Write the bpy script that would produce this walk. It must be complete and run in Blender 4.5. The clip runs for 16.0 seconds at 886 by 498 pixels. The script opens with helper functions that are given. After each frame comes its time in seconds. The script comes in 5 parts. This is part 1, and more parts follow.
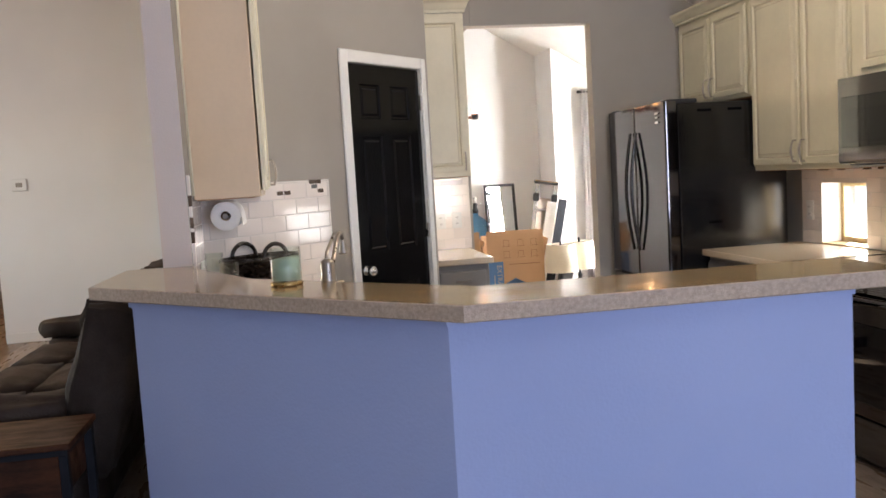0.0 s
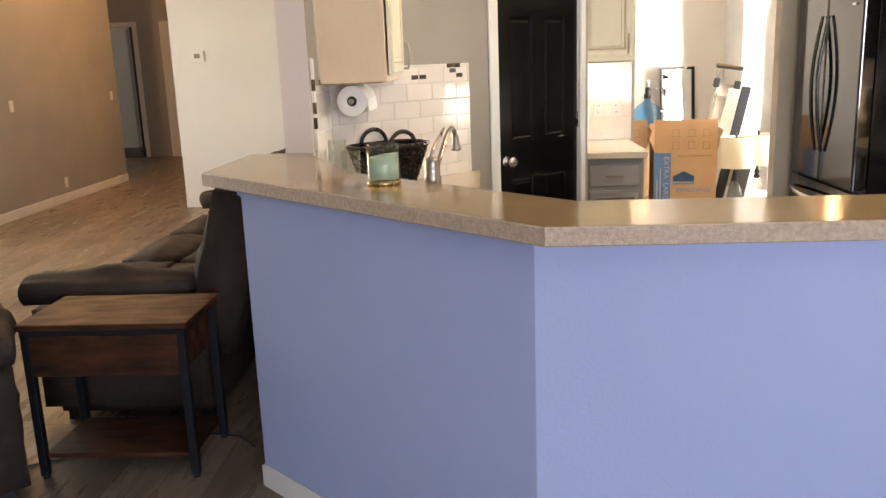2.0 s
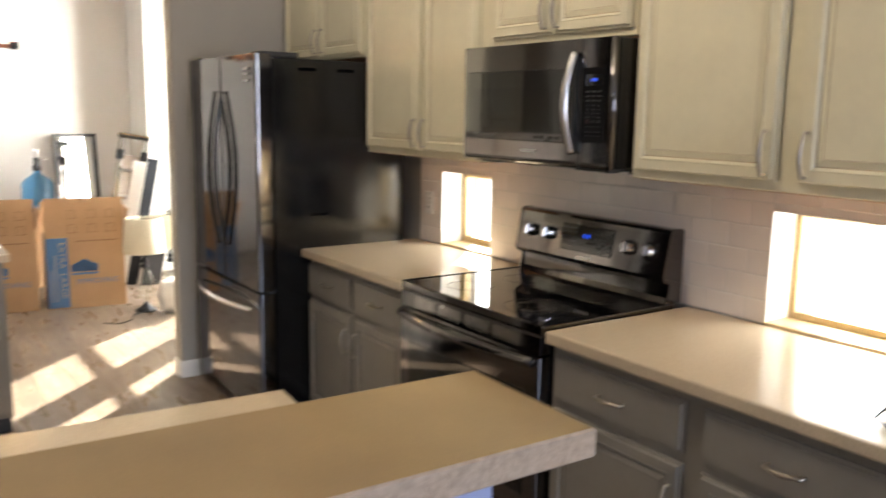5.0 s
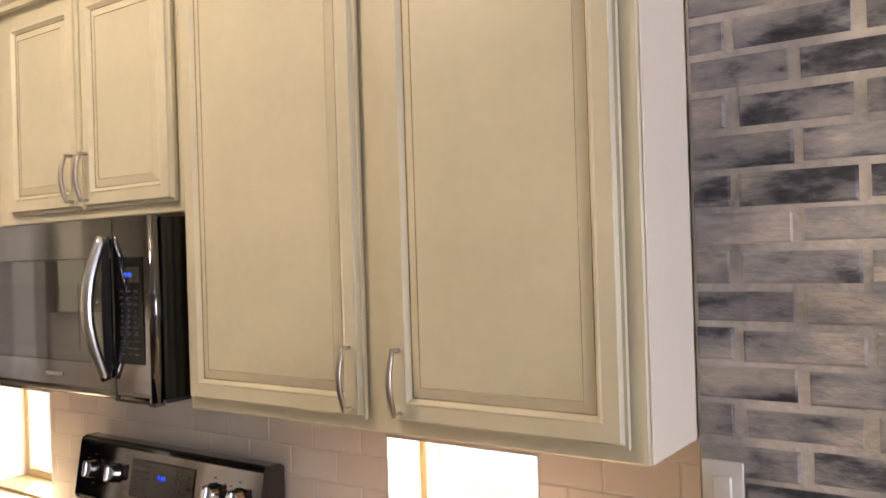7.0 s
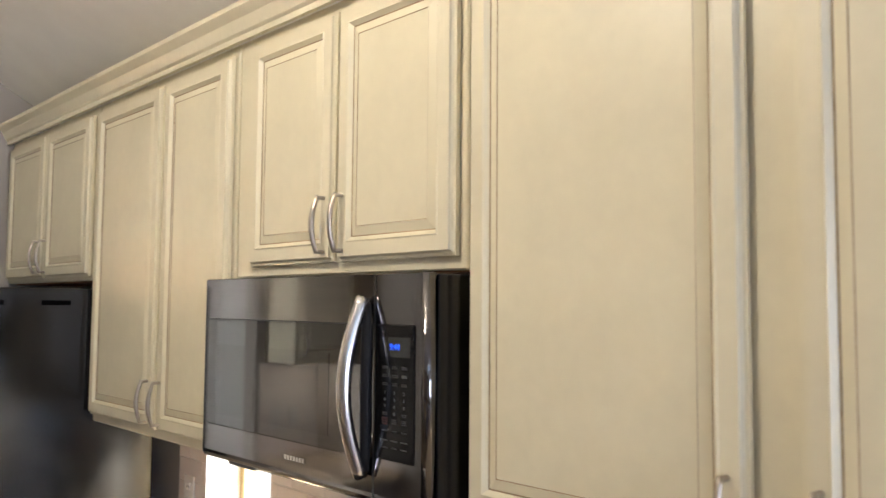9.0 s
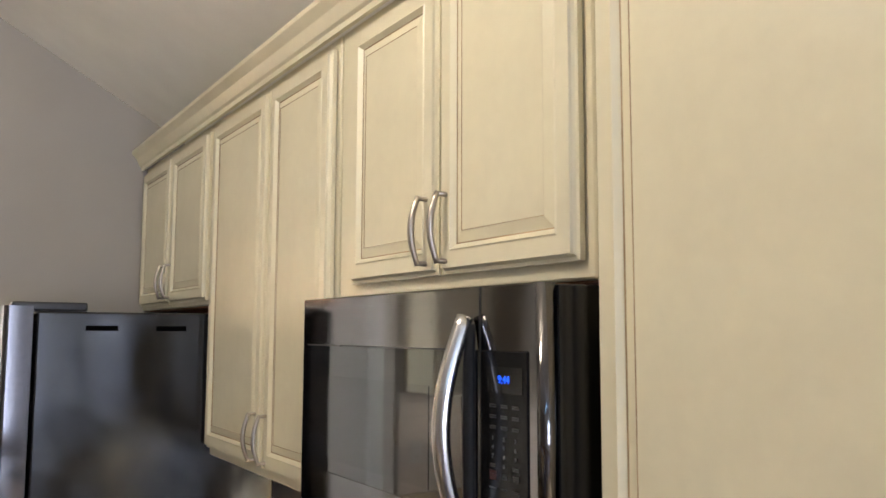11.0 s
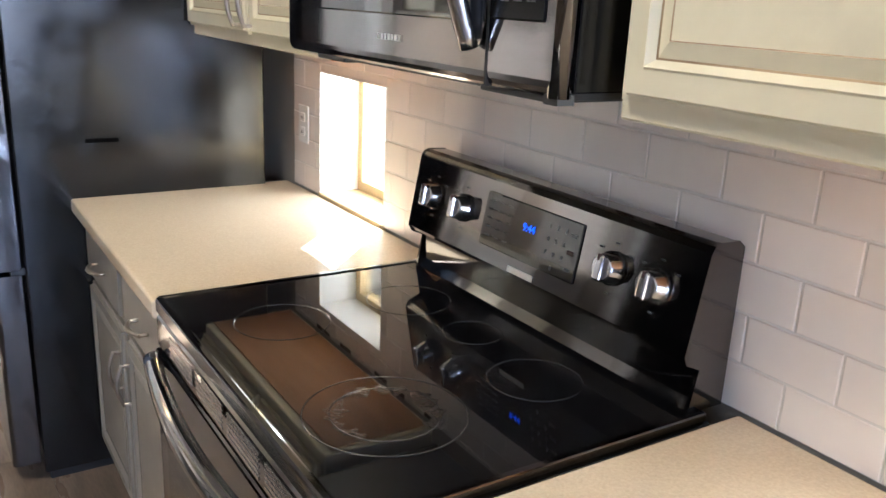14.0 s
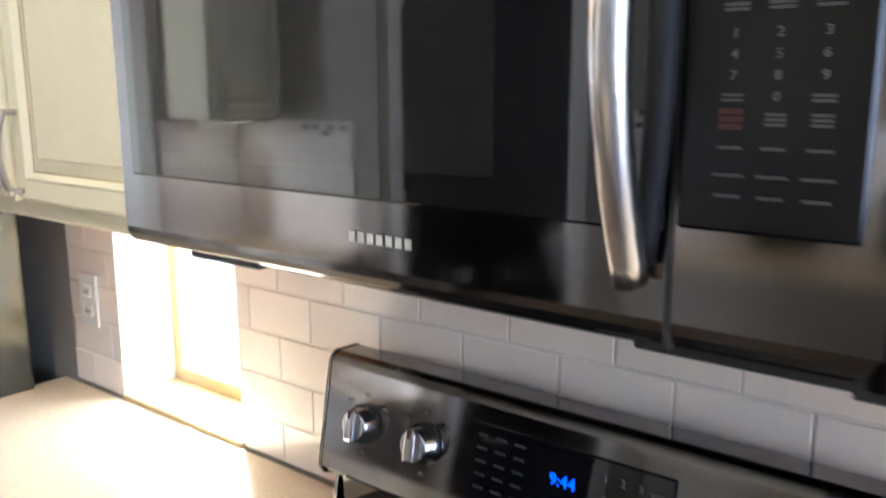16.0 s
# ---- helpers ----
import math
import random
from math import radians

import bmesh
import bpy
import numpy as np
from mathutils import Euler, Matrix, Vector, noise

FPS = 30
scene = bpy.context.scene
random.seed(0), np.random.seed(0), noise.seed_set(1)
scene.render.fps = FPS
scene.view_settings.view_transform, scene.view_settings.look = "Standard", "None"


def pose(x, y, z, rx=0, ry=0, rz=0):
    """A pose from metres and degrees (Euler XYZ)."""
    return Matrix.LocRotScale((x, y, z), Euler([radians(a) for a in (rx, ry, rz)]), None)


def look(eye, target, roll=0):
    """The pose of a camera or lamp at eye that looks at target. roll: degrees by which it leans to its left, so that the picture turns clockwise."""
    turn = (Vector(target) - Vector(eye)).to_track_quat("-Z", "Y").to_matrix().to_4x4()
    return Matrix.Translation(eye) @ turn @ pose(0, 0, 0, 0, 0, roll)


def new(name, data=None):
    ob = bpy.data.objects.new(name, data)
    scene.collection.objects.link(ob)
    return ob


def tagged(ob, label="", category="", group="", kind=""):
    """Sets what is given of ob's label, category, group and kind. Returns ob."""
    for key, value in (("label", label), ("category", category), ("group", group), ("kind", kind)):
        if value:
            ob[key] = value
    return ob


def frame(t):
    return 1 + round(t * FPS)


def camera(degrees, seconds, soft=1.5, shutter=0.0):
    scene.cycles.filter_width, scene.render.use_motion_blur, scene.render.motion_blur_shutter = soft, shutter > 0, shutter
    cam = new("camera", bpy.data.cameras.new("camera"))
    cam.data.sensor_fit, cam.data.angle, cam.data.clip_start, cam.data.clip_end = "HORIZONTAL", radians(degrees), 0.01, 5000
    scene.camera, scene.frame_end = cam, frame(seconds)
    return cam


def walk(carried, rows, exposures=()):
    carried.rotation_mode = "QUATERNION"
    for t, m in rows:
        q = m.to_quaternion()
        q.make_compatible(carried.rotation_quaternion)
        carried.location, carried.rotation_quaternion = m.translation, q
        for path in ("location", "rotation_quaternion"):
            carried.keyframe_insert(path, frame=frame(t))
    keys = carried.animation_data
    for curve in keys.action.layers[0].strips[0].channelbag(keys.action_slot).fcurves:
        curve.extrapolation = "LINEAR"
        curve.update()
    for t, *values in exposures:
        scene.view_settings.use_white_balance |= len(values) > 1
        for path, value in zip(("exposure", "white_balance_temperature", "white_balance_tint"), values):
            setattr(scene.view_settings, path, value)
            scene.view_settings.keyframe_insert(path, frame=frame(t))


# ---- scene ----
cam = camera(56.0, 16.0, 1.5, 0.4)
PATH = [
    (0, (0.041, -0.078, 1.428), (0.369, 1.887, 1.251), -3.4),
    (0.5, (0.07, 0.085, 1.421), (0.363, 2.05, 1.187), -2.8),
    (1, (0.132, 0.19, 1.428), (0.366, 2.152, 1.116), -2.1),
    (1.5, (0.255, 0.166, 1.456), (0.27, 2.13, 1.078), -1.1),
    (2, (0.286, 0.12, 1.472), (0.171, 2.066, 1.024), -2.1),
    (2.5, (0.261, 0.099, 1.484), (0.197, 2.053, 1.062), -1.1),
    (3, (0.277, 0.124, 1.483), (0.423, 2.067, 1.031), -1.0),
    (3.5, (0.358, 0.353, 1.492), (0.689, 2.276, 1.051), -0.5),
    (4, (0.441, 0.589, 1.51), (0.888, 2.495, 1.101), -0.1),
    (4.5, (0.584, 0.868, 1.542), (1.38, 2.662, 1.159), 0.3),
    (5, (0.784, 1.035, 1.545), (1.896, 2.665, 1.218), 0.9),
    (5.2, (0.877, 1.095, 1.548), (2.088, 2.661, 1.259), 0.9),
    (7.5, (1.649, 1.443, 1.703), (3.297, 2.576, 1.746), -2.3),
    (8, (1.586, 1.582, 1.705), (3.162, 2.81, 1.801), 0.4),
    (8.5, (1.657, 1.748, 1.729), (3.128, 3.099, 1.847), 0.9),
    (11, (2.033, 2.087, 1.718), (3.095, 3.77, 1.918), 0.2),
    (11.5, (1.986, 2.114, 1.721), (2.996, 3.833, 1.89), -0.2),
    (12, (1.97, 2.151, 1.673), (2.93, 3.905, 1.687), 1.3),
    (12.5, (1.986, 2.17, 1.612), (2.943, 3.917, 1.429), 2.4),
    (13, (2.032, 2.177, 1.558), (3.024, 3.88, 1.216), 2.3),
    (13.5, (2.055, 2.182, 1.506), (3.08, 3.83, 1.025), 2.7),
    (14, (2.102, 2.203, 1.469), (3.146, 3.81, 0.894), 2.7),
    (14.5, (2.112, 2.331, 1.478), (3.289, 3.852, 0.927), 2.7),
    (15, (2.119, 2.504, 1.509), (3.466, 3.896, 1.01), 2.0),
    (15.5, (2.137, 2.682, 1.516), (3.567, 4.008, 1.071), 1.7),
    (16, (2.223, 2.884, 1.539), (3.757, 4.108, 1.155), -0.2),
]
EXPOSURES = [(0.0, 3.05, 6200, 10), (1.0, 3.27, 6400, 10), (2.0, 3.52, 7150, 7), (3.0, 3.64, 7500, 6), (3.5, 3.60, 7650, 6), (4.0, 3.52, 7750, 5), (4.5, 3.42, 6950, 5), (5.0, 3.22, 6540, 6), (7.5, 3.34, 7050, 13), (8.0, 3.39, 6650, 11), (8.5, 3.54, 6180, 8),
             (11.0, 3.41, 6150, 6), (12.0, 3.57, 5750, 6), (13.5, 3.95, 5600, 5), (15.0, 4.15, 5450, 5), (16.0, 4.38, 5350, 4)]
walk(cam, [(t, look(eye, target, roll)) for t, eye, target, roll in PATH], EXPOSURES)

# ---- world, sun and exposure ----
SUN_AZ, SUN_EL = radians(45), radians(28)   # azimuth from +x towards +y
world = bpy.data.worlds.new("sky")
world.use_nodes = True
scene.world = world
wn = world.node_tree
sky = wn.nodes.new("ShaderNodeTexSky")
sky.sky_type, sky.sun_disc = "NISHITA", False
sky.sun_elevation, sky.sun_rotation = SUN_EL, radians(90) - SUN_AZ
wn.links.new(sky.outputs[0], wn.nodes["Background"].inputs[0])
wn.nodes["Background"].inputs[1].default_value = 0.08
sun_data = bpy.data.lights.new("sun", "SUN")
sun_data.energy, sun_data.angle, sun_data.color = 5.0, radians(0.6), (1.0, 0.93, 0.82)
sun = new("sun", sun_data)
to_sun = Vector((math.cos(SUN_EL) * math.cos(SUN_AZ), math.cos(SUN_EL) * math.sin(SUN_AZ), math.sin(SUN_EL)))
sun.matrix_world = look(to_sun * 30, (0, 0, 0))


def window_light(name, at, aim, w, h, watts, colour):
    """Sky light entering by a real window opening; also makes the added corner fill."""
    d = bpy.data.lights.new(name, "AREA")
    d.shape, d.size, d.size_y, d.energy, d.color = "RECTANGLE", w, h, watts, colour
    ob = new(name, d)
    ob.matrix_world = look(at, aim)
    return ob


COOL, DAY, WARM = (0.68, 0.73, 1.0), (1.0, 0.97, 0.93), (1.0, 0.86, 0.70)
# dining room's wide window behind the start of the walk
window_light("dining_window_light", (1.9, -3.42, 1.45), (0.5, 2.2, 0.8), 2.1, 1.7, 15.0, COOL)
# breakfast room windows in the east wall
window_light("breakfast_window_light", (4.03, 7.65, 1.4), (1.5, 7.1, 1.1), 0.9, 1.7, 62, DAY)
# kitchen's two small windows
window_light("counter_window_light", (3.36, 4.29, 1.06), (2.0, 4.29, 0.95), 0.34, 0.34, 0.55, DAY)
window_light("counter_window_light", (3.36, 2.42, 1.06), (2.0, 2.42, 0.95), 0.34, 0.34, 0.55, DAY)
# living room window
window_light("living_window_light", (-4.55, 5.9, 1.45), (0.0, 5.9, 1.0), 2.3, 1.6, 7.5, WARM)
# warm downlights over the living room wall and the breakfast chandelier
for px, py, pz, pw in ((-4.25, 9.35, 3.50, 11), (1.41, 6.95, 2.08, 2)):
    d_ = bpy.data.lights.new("warm_lamp", "POINT")
    d_.energy, d_.color, d_.shadow_soft_size = pw, (1.0, 0.55, 0.25), 0.05
    new("warm_lamp", d_).location = (px, py, pz)
# warm ceiling lamp of the kitchen
k_ = bpy.data.lights.new("kitchen_lamp", "POINT")
k_.energy, k_.color, k_.shadow_soft_size = 5.7, (1.0, 0.84, 0.66), 0.16
new("kitchen_lamp", k_).location = (1.6, 3.15, 2.92)
# added fill lamp, unseen under the narrow corner cabinet, brightens its tiles and counter
window_light("corner_fill_lamp", (1.05, 5.80, 1.388), (1.05, 5.84, 0.9), 0.24, 0.03, 0.10, (1.0, 0.88, 0.68))

# ---- materials ----
def material(name, colour, rough=0.5, metal=0.0, var=0.12, scale=6.0, grain=60.0, bump=0.05, stretch=(1, 1, 1), spread=0.0, coat=0.0, colour2=None, contrast=1.6, shine=0.5, gloss_var=0.15):
    """A procedural surface: two scales of variation in colour, gloss and relief; spread varies it from piece to piece."""
    m = bpy.data.materials.new(name)
    m.use_nodes = True
    n, l = m.node_tree.nodes, m.node_tree.links
    b = n["Principled BSDF"]
    b.inputs["Metallic"].default_value = metal
    b.inputs["Coat Weight"].default_value = coat
    b.inputs["Specular IOR Level"].default_value = shine
    b.inputs["Coat Roughness"].default_value = 0.02
    co = n.new("ShaderNodeTexCoord")
    mp = n.new("ShaderNodeMapping")
    mp.inputs["Scale"].default_value = stretch
    if spread:
        here, shift = n.new("ShaderNodeObjectInfo"), n.new("ShaderNodeVectorMath")
        l.new(co.outputs["Object"], shift.inputs[0])
        l.new(here.outputs["Location"], shift.inputs[1])
        l.new(shift.outputs[0], mp.inputs[0])
    else:
        l.new(co.outputs["Object"], mp.inputs[0])
    big, fine = n.new("ShaderNodeTexNoise"), n.new("ShaderNodeTexNoise")
    for t, s, d in ((big, scale, 4), (fine, grain, 3)):
        t.inputs["Scale"].default_value, t.inputs["Detail"].default_value = s, d
        l.new(mp.outputs[0], t.inputs["Vector"])
    mix = n.new("ShaderNodeMix")
    mix.data_type = "RGBA"
    c2 = colour2 or [c * (1 - var * 1.6) for c in colour]
    mix.inputs[6].default_value = (*[min(1, c * (1 + var)) for c in colour], 1)
    mix.inputs[7].default_value = (*c2, 1)
    add = n.new("ShaderNodeMath")
    add.operation = "MULTIPLY_ADD"
    l.new(fine.outputs[0], add.inputs[0])
    add.inputs[1].default_value = 0.5
    sub = n.new("ShaderNodeMath")
    sub.operation = "MULTIPLY_ADD"
    l.new(big.outputs[0], sub.inputs[0])
    sub.inputs[1].default_value, sub.inputs[2].default_value = contrast, 0.25 - contrast / 2
    l.new(sub.outputs[0], add.inputs[2])
    add.use_clamp = True
    l.new(add.outputs[0], mix.inputs[0])
    last = mix.outputs[2]
    if spread:
        info, hsv = n.new("ShaderNodeObjectInfo"), n.new("ShaderNodeHueSaturation")
        rng = n.new("ShaderNodeMapRange")
        rng.inputs[3].default_value, rng.inputs[4].default_value = 1 - spread, 1 + spread
        l.new(info.outputs["Random"], rng.inputs[0])
        l.new(rng.outputs[0], hsv.inputs["Value"])
        l.new(last, hsv.inputs["Color"])
        last = hsv.outputs[0]
    l.new(last, b.inputs["Base Color"])
    rr = n.new("ShaderNodeMapRange")
    rr.inputs[1].default_value, rr.inputs[2].default_value = 0.34, 0.66
    rr.inputs[3].default_value, rr.inputs[4].default_value = max(0.02, rough * (1 - gloss_var)), min(1, rough * (1 + gloss_var))
    l.new(big.outputs[0], rr.inputs[0])
    l.new(rr.outputs[0], b.inputs["Roughness"])
    if bump:
        bp = n.new("ShaderNodeBump")
        bp.inputs["Strength"].default_value, bp.inputs["Distance"].default_value = bump, 0.01
        l.new(fine.outputs[0], bp.inputs["Height"])
        l.new(bp.outputs[0], b.inputs["Normal"])
    return m


def glow(name, colour, strength):
    m = bpy.data.materials.new(name)
    m.use_nodes = True
    b = m.node_tree.nodes["Principled BSDF"]
    b.inputs["Base Color"].default_value = (*colour, 1)
    b.inputs["Emission Color"].default_value = (*colour, 1)
    b.inputs["Emission Strength"].default_value = strength
    return m


def clear(name, colour=(1, 1, 1), gloss=0.02):
    """Thin clear glass or plastic: it lets light through and its sheen grows towards the rim."""
    m = bpy.data.materials.new(name)
    m.use_nodes = True
    n, l = m.node_tree.nodes, m.node_tree.links
    n.remove(n["Principled BSDF"])
    tr, gl, fr, mx = n.new("ShaderNodeBsdfTransparent"), n.new("ShaderNodeBsdfGlossy"), n.new("ShaderNodeLayerWeight"), n.new("ShaderNodeMixShader")
    tr.inputs[0].default_value = (*colour, 1)
    gl.inputs["Roughness"].default_value = gloss
    sheen = n.new("ShaderNodeMath")
    sheen.operation = "POWER"
    sheen.inputs[1].default_value = 3.0
    keep = n.new("ShaderNodeMath")
    keep.operation = "MULTIPLY_ADD"
    keep.inputs[1].default_value, keep.inputs[2].default_value = 0.6, 0.04
    l.new(fr.outputs["Facing"], sheen.inputs[0])
    l.new(sheen.outputs[0], keep.inputs[0])
    l.new(keep.outputs[0], mx.inputs[0])
    l.new(tr.outputs[0], mx.inputs[1])
    l.new(gl.outputs[0], mx.inputs[2])
    l.new(mx.outputs[0], n["Material Output"].inputs[0])
    return m


WARM_WHITE = material("warm_white_paint", (0.80, 0.71, 0.60), 0.5, var=0.03, scale=3, grain=60, bump=0.03)
BEIGE = material("beige_end_panel_paint", (0.72, 0.555, 0.37), 0.5, var=0.05, scale=3, grain=50, bump=0.04)
PINK_WALL = material("pinkish_white_wall_paint", (0.74, 0.64, 0.575), 0.8, var=0.03, scale=1.5, grain=180, bump=0.12)
TAUPE = material("taupe_wall_paint", (0.36, 0.33, 0.29), 0.75, var=0.05, scale=1.5, grain=180, bump=0.12)
WHITE_WALL = material("white_wall_paint", (0.78, 0.77, 0.75), 0.8, var=0.03, scale=1.5, grain=180, bump=0.12)
BLUE_WALL = material("pale_blue_wall_paint", (0.39, 0.455, 0.70), 0.8, var=0.03, scale=1.2, grain=95, bump=0.12)
CEIL = material("ceiling_paint", (0.86, 0.84, 0.80), 0.9, var=0.03, grain=150, bump=0.15)
TRIM = material("white_trim_paint", (0.78, 0.77, 0.74), 0.4, var=0.03, bump=0.02)
CREAM = material("cream_cabinet_paint", (0.72, 0.66, 0.49), 0.38, var=0.06, scale=4, grain=40, bump=0.03)
GLAZE = material("brown_glaze", (0.11, 0.062, 0.028), 0.5, var=0.4, scale=6, grain=50, bump=0.03, colour2=(0.44, 0.32, 0.18), contrast=3.0)
GREY_CAB = material("grey_cabinet_paint", (0.275, 0.250, 0.218), 0.42, var=0.08, scale=4, grain=40, bump=0.03)
GREY_GLAZE = material("dark_glaze", (0.09, 0.08, 0.07), 0.5, var=0.3, scale=14)
COUNTER = material("cream_speckled_counter", (0.64, 0.53, 0.38), 0.20, var=0.08, scale=190, grain=420, bump=0.015, colour2=(0.50, 0.405, 0.285), contrast=1.1)
BAR_TOP = material("tan_speckled_bar_top", (0.41, 0.285, 0.145), 0.095, var=0.10, scale=3, grain=320, bump=0.01, colour2=(0.30, 0.215, 0.12))
BAR_EDGE = material("rough_speckled_edge", (0.52, 0.41, 0.31), 0.5, var=0.15, scale=90, grain=260, bump=0.28, colour2=(0.36, 0.27, 0.19))
TILE = material("white_subway_tile", (0.86, 0.79, 0.735), 0.065, var=0.04, scale=5, grain=14, bump=0.05, spread=0.04, shine=0.4)
TILE_ACC = material("brown_accent_tile", (0.12, 0.085, 0.06), 0.15, var=0.3, scale=40, spread=0.3)
GROUT = material("grout", (0.74, 0.70, 0.66), 0.9, var=0.06, grain=200)
BLACK_DOOR = material("black_door_paint", (0.006, 0.006, 0.0065), 0.13, var=0.2, scale=8, grain=30, bump=0.02, shine=0.3)
BLACK_STEEL = material("black_stainless_steel", (0.140, 0.134, 0.135), 0.07, metal=1.0, var=0.04, scale=2, grain=90, bump=0.004, stretch=(1, 1, 30))
BLACK_CASE = material("black_textured_case", (0.006, 0.006, 0.0065), 0.11, var=0.2, scale=9, grain=330, bump=0.035, shine=0.5, gloss_var=0.9)
BLACK_GLASS = material("black_glass", (0.006, 0.006, 0.007), 0.03, var=0.1, bump=0.0)
MATT_BLACK = material("matt_black_plastic", (0.008, 0.008, 0.009), 0.6, var=0.2, bump=0.02, shine=0.2)
DOOR_GLASS = material("mirror_dark_glass", (0.006, 0.006, 0.007), 0.03, var=0.1, bump=0.0, shine=0.7, coat=0.0)
BLACK_PLASTIC = material("black_plastic", (0.012, 0.012, 0.013), 0.4, var=0.2, bump=0.03)
DARK_STEEL = material("dark_handle_steel", (0.085, 0.083, 0.084), 0.20, metal=1.0, var=0.06, scale=8, grain=120, bump=0.01)
STEEL = material("brushed_steel", (0.62, 0.61, 0.60), 0.24, metal=1.0, var=0.06, scale=8, grain=120, bump=0.02)
NICKEL = material("brushed_nickel", (0.44, 0.39, 0.33), 0.32, metal=1.0, var=0.06, bump=0.02)
KNOB_METAL = material("satin_knob_metal", (0.50, 0.50, 0.52), 0.16, metal=1.0, var=0.04, bump=0.0)
CHROME = material("chrome", (0.75, 0.75, 0.75), 0.08, metal=1.0, var=0.03, bump=0.0)
LEATHER = material("dark_brown_leather", (0.040, 0.027, 0.020), 0.72, var=0.35, scale=5, grain=120, bump=0.3, shine=0.3)
RUSTIC = material("rustic_wood", (0.060, 0.022, 0.0095), 0.5, var=0.4, scale=4, grain=40, bump=0.12, stretch=(1.5, 5, 5), colour2=(0.014, 0.008, 0.006), contrast=2.4, shine=0.2)
IRON = material("dark_iron", (0.02, 0.022, 0.028), 0.5, metal=0.6, var=0.2)
CARD = material("brown_cardboard", (0.46, 0.285, 0.15), 0.85, var=0.07, scale=4, grain=80, bump=0.08)
CARD_BLUE = material("blue_carton_print", (0.09, 0.19, 0.36), 0.85, var=0.1)
CARD_PALE = material("pale_carton_print", (0.42, 0.36, 0.30), 0.85, var=0.1)
CARD_DARK = material("faded_carton_print", (0.27, 0.15, 0.08), 0.85, var=0.15)
WICKER = material("black_wicker", (0.020, 0.013, 0.010), 0.28, var=0.3, scale=30)
WAX = material("pale_green_wax", (0.52, 0.62, 0.47), 0.45, var=0.04, scale=8, bump=0.02)
BRASS = material("brass", (0.60, 0.42, 0.18), 0.25, metal=1.0, var=0.05)
PAPER = material("white_paper", (0.80, 0.78, 0.76), 0.95, var=0.03, grain=90, bump=0.15)
PLANK = material("grey_brown_plank", (0.225, 0.172, 0.128), 0.30, var=0.25, scale=3, grain=24, bump=0.06, stretch=(6, 1, 6), spread=0.22, colour2=(0.098, 0.072, 0.054))
PLANK_BASE = material("plank_joint", (0.10, 0.08, 0.065), 0.8, var=0.1)


def brushed_brick():
    """Brick with grey and dark brush strokes under a wash of pale mortar."""
    m = material("grey_brushed_brick", (0.3, 0.3, 0.3), 0.85, scale=4.6, grain=55, bump=0.55, stretch=(1, 1, 2.5), spread=0.28)
    n, l = m.node_tree.nodes, m.node_tree.links
    ramp = n.new("ShaderNodeValToRGB")
    r = ramp.color_ramp
    r.elements[0].position, r.elements[0].color = 0.33, (0.035, 0.034, 0.038, 1)
    r.elements[1].position, r.elements[1].color = 0.66, (0.70, 0.62, 0.54, 1)
    for p, c in ((0.41, (0.11, 0.11, 0.125, 1)), (0.47, (0.30, 0.29, 0.295, 1)), (0.56, (0.44, 0.41, 0.39, 1))):
        r.elements.new(p).color = c
    noises = [t for t in n if t.bl_idname == "ShaderNodeTexNoise"]
    noises[0].inputs["Detail"].default_value = 6
    noises[0].inputs["Roughness"].default_value = 0.62
    l.new(noises[0].outputs[0], ramp.inputs[0])
    hsv = [t for t in n if t.bl_idname == "ShaderNodeHueSaturation"][0]
    l.new(ramp.outputs[0], hsv.inputs["Color"])
    return m


BRICK = brushed_brick()
MORTAR = material("pale_mortar", (0.66, 0.60, 0.53), 0.95, var=0.12, scale=5, grain=60, bump=0.6, colour2=(0.27, 0.265, 0.27), contrast=3.2)
GLASS = clear("window_glass")
CLEAR = clear("clear_glass", (0.96, 0.985, 0.97))
BLUE_PLASTIC = clear("blue_bottle_plastic", (0.38, 0.66, 0.90), 0.08)
SHADE = material("cream_fabric_shade", (0.72, 0.66, 0.52), 0.9, var=0.04, grain=200, bump=0.1)
WOOD_FRAME = material("pale_wood_frame", (0.56, 0.42, 0.22), 0.5, var=0.1, stretch=(1, 1, 6))
BLUE_DIGIT = glow("blue_digits", (0.01, 0.09, 1.0), 0.12)
LEGEND = material("dim_legend", (0.05, 0.05, 0.05), 0.5, var=0.02, bump=0)
PRINT = material("pale_print", (0.10, 0.10, 0.10), 0.5, var=0.02, bump=0)
PANEL_GLASS = material("matt_black_touch_glass", (0.006, 0.006, 0.0065), 0.16, var=0.1, bump=0, shine=0.12)
RED = material("red_print", (0.032, 0.004, 0.004), 0.5, var=0.05, bump=0)
SILVER = material("silver_print", (0.50, 0.49, 0.48), 0.35, metal=0.8, var=0.02, bump=0)
MIRROR = material("mirror_silver", (0.9, 0.9, 0.9), 0.02, metal=1.0, var=0.0, bump=0)
EARTH = material("pale_dry_ground", (0.50, 0.46, 0.40), 0.95, var=0.25, scale=0.8, grain=12, bump=0.2)

# ---- mesh tools ----
def bm_box(x0, x1, y0, y1, z0, z1, bevel=0.0, seg=1):
    bm = bmesh.new()
    bmesh.ops.create_cube(bm, size=1)
    for v in bm.verts:
        v.co = Vector(((x0 + x1) / 2 + v.co.x * (x1 - x0), (y0 + y1) / 2 + v.co.y * (y1 - y0), (z0 + z1) / 2 + v.co.z * (z1 - z0)))
    if bevel:
        bmesh.ops.bevel(bm, geom=bm.edges[:], offset=bevel, segments=seg, affect="EDGES", profile=0.5)
    return bm


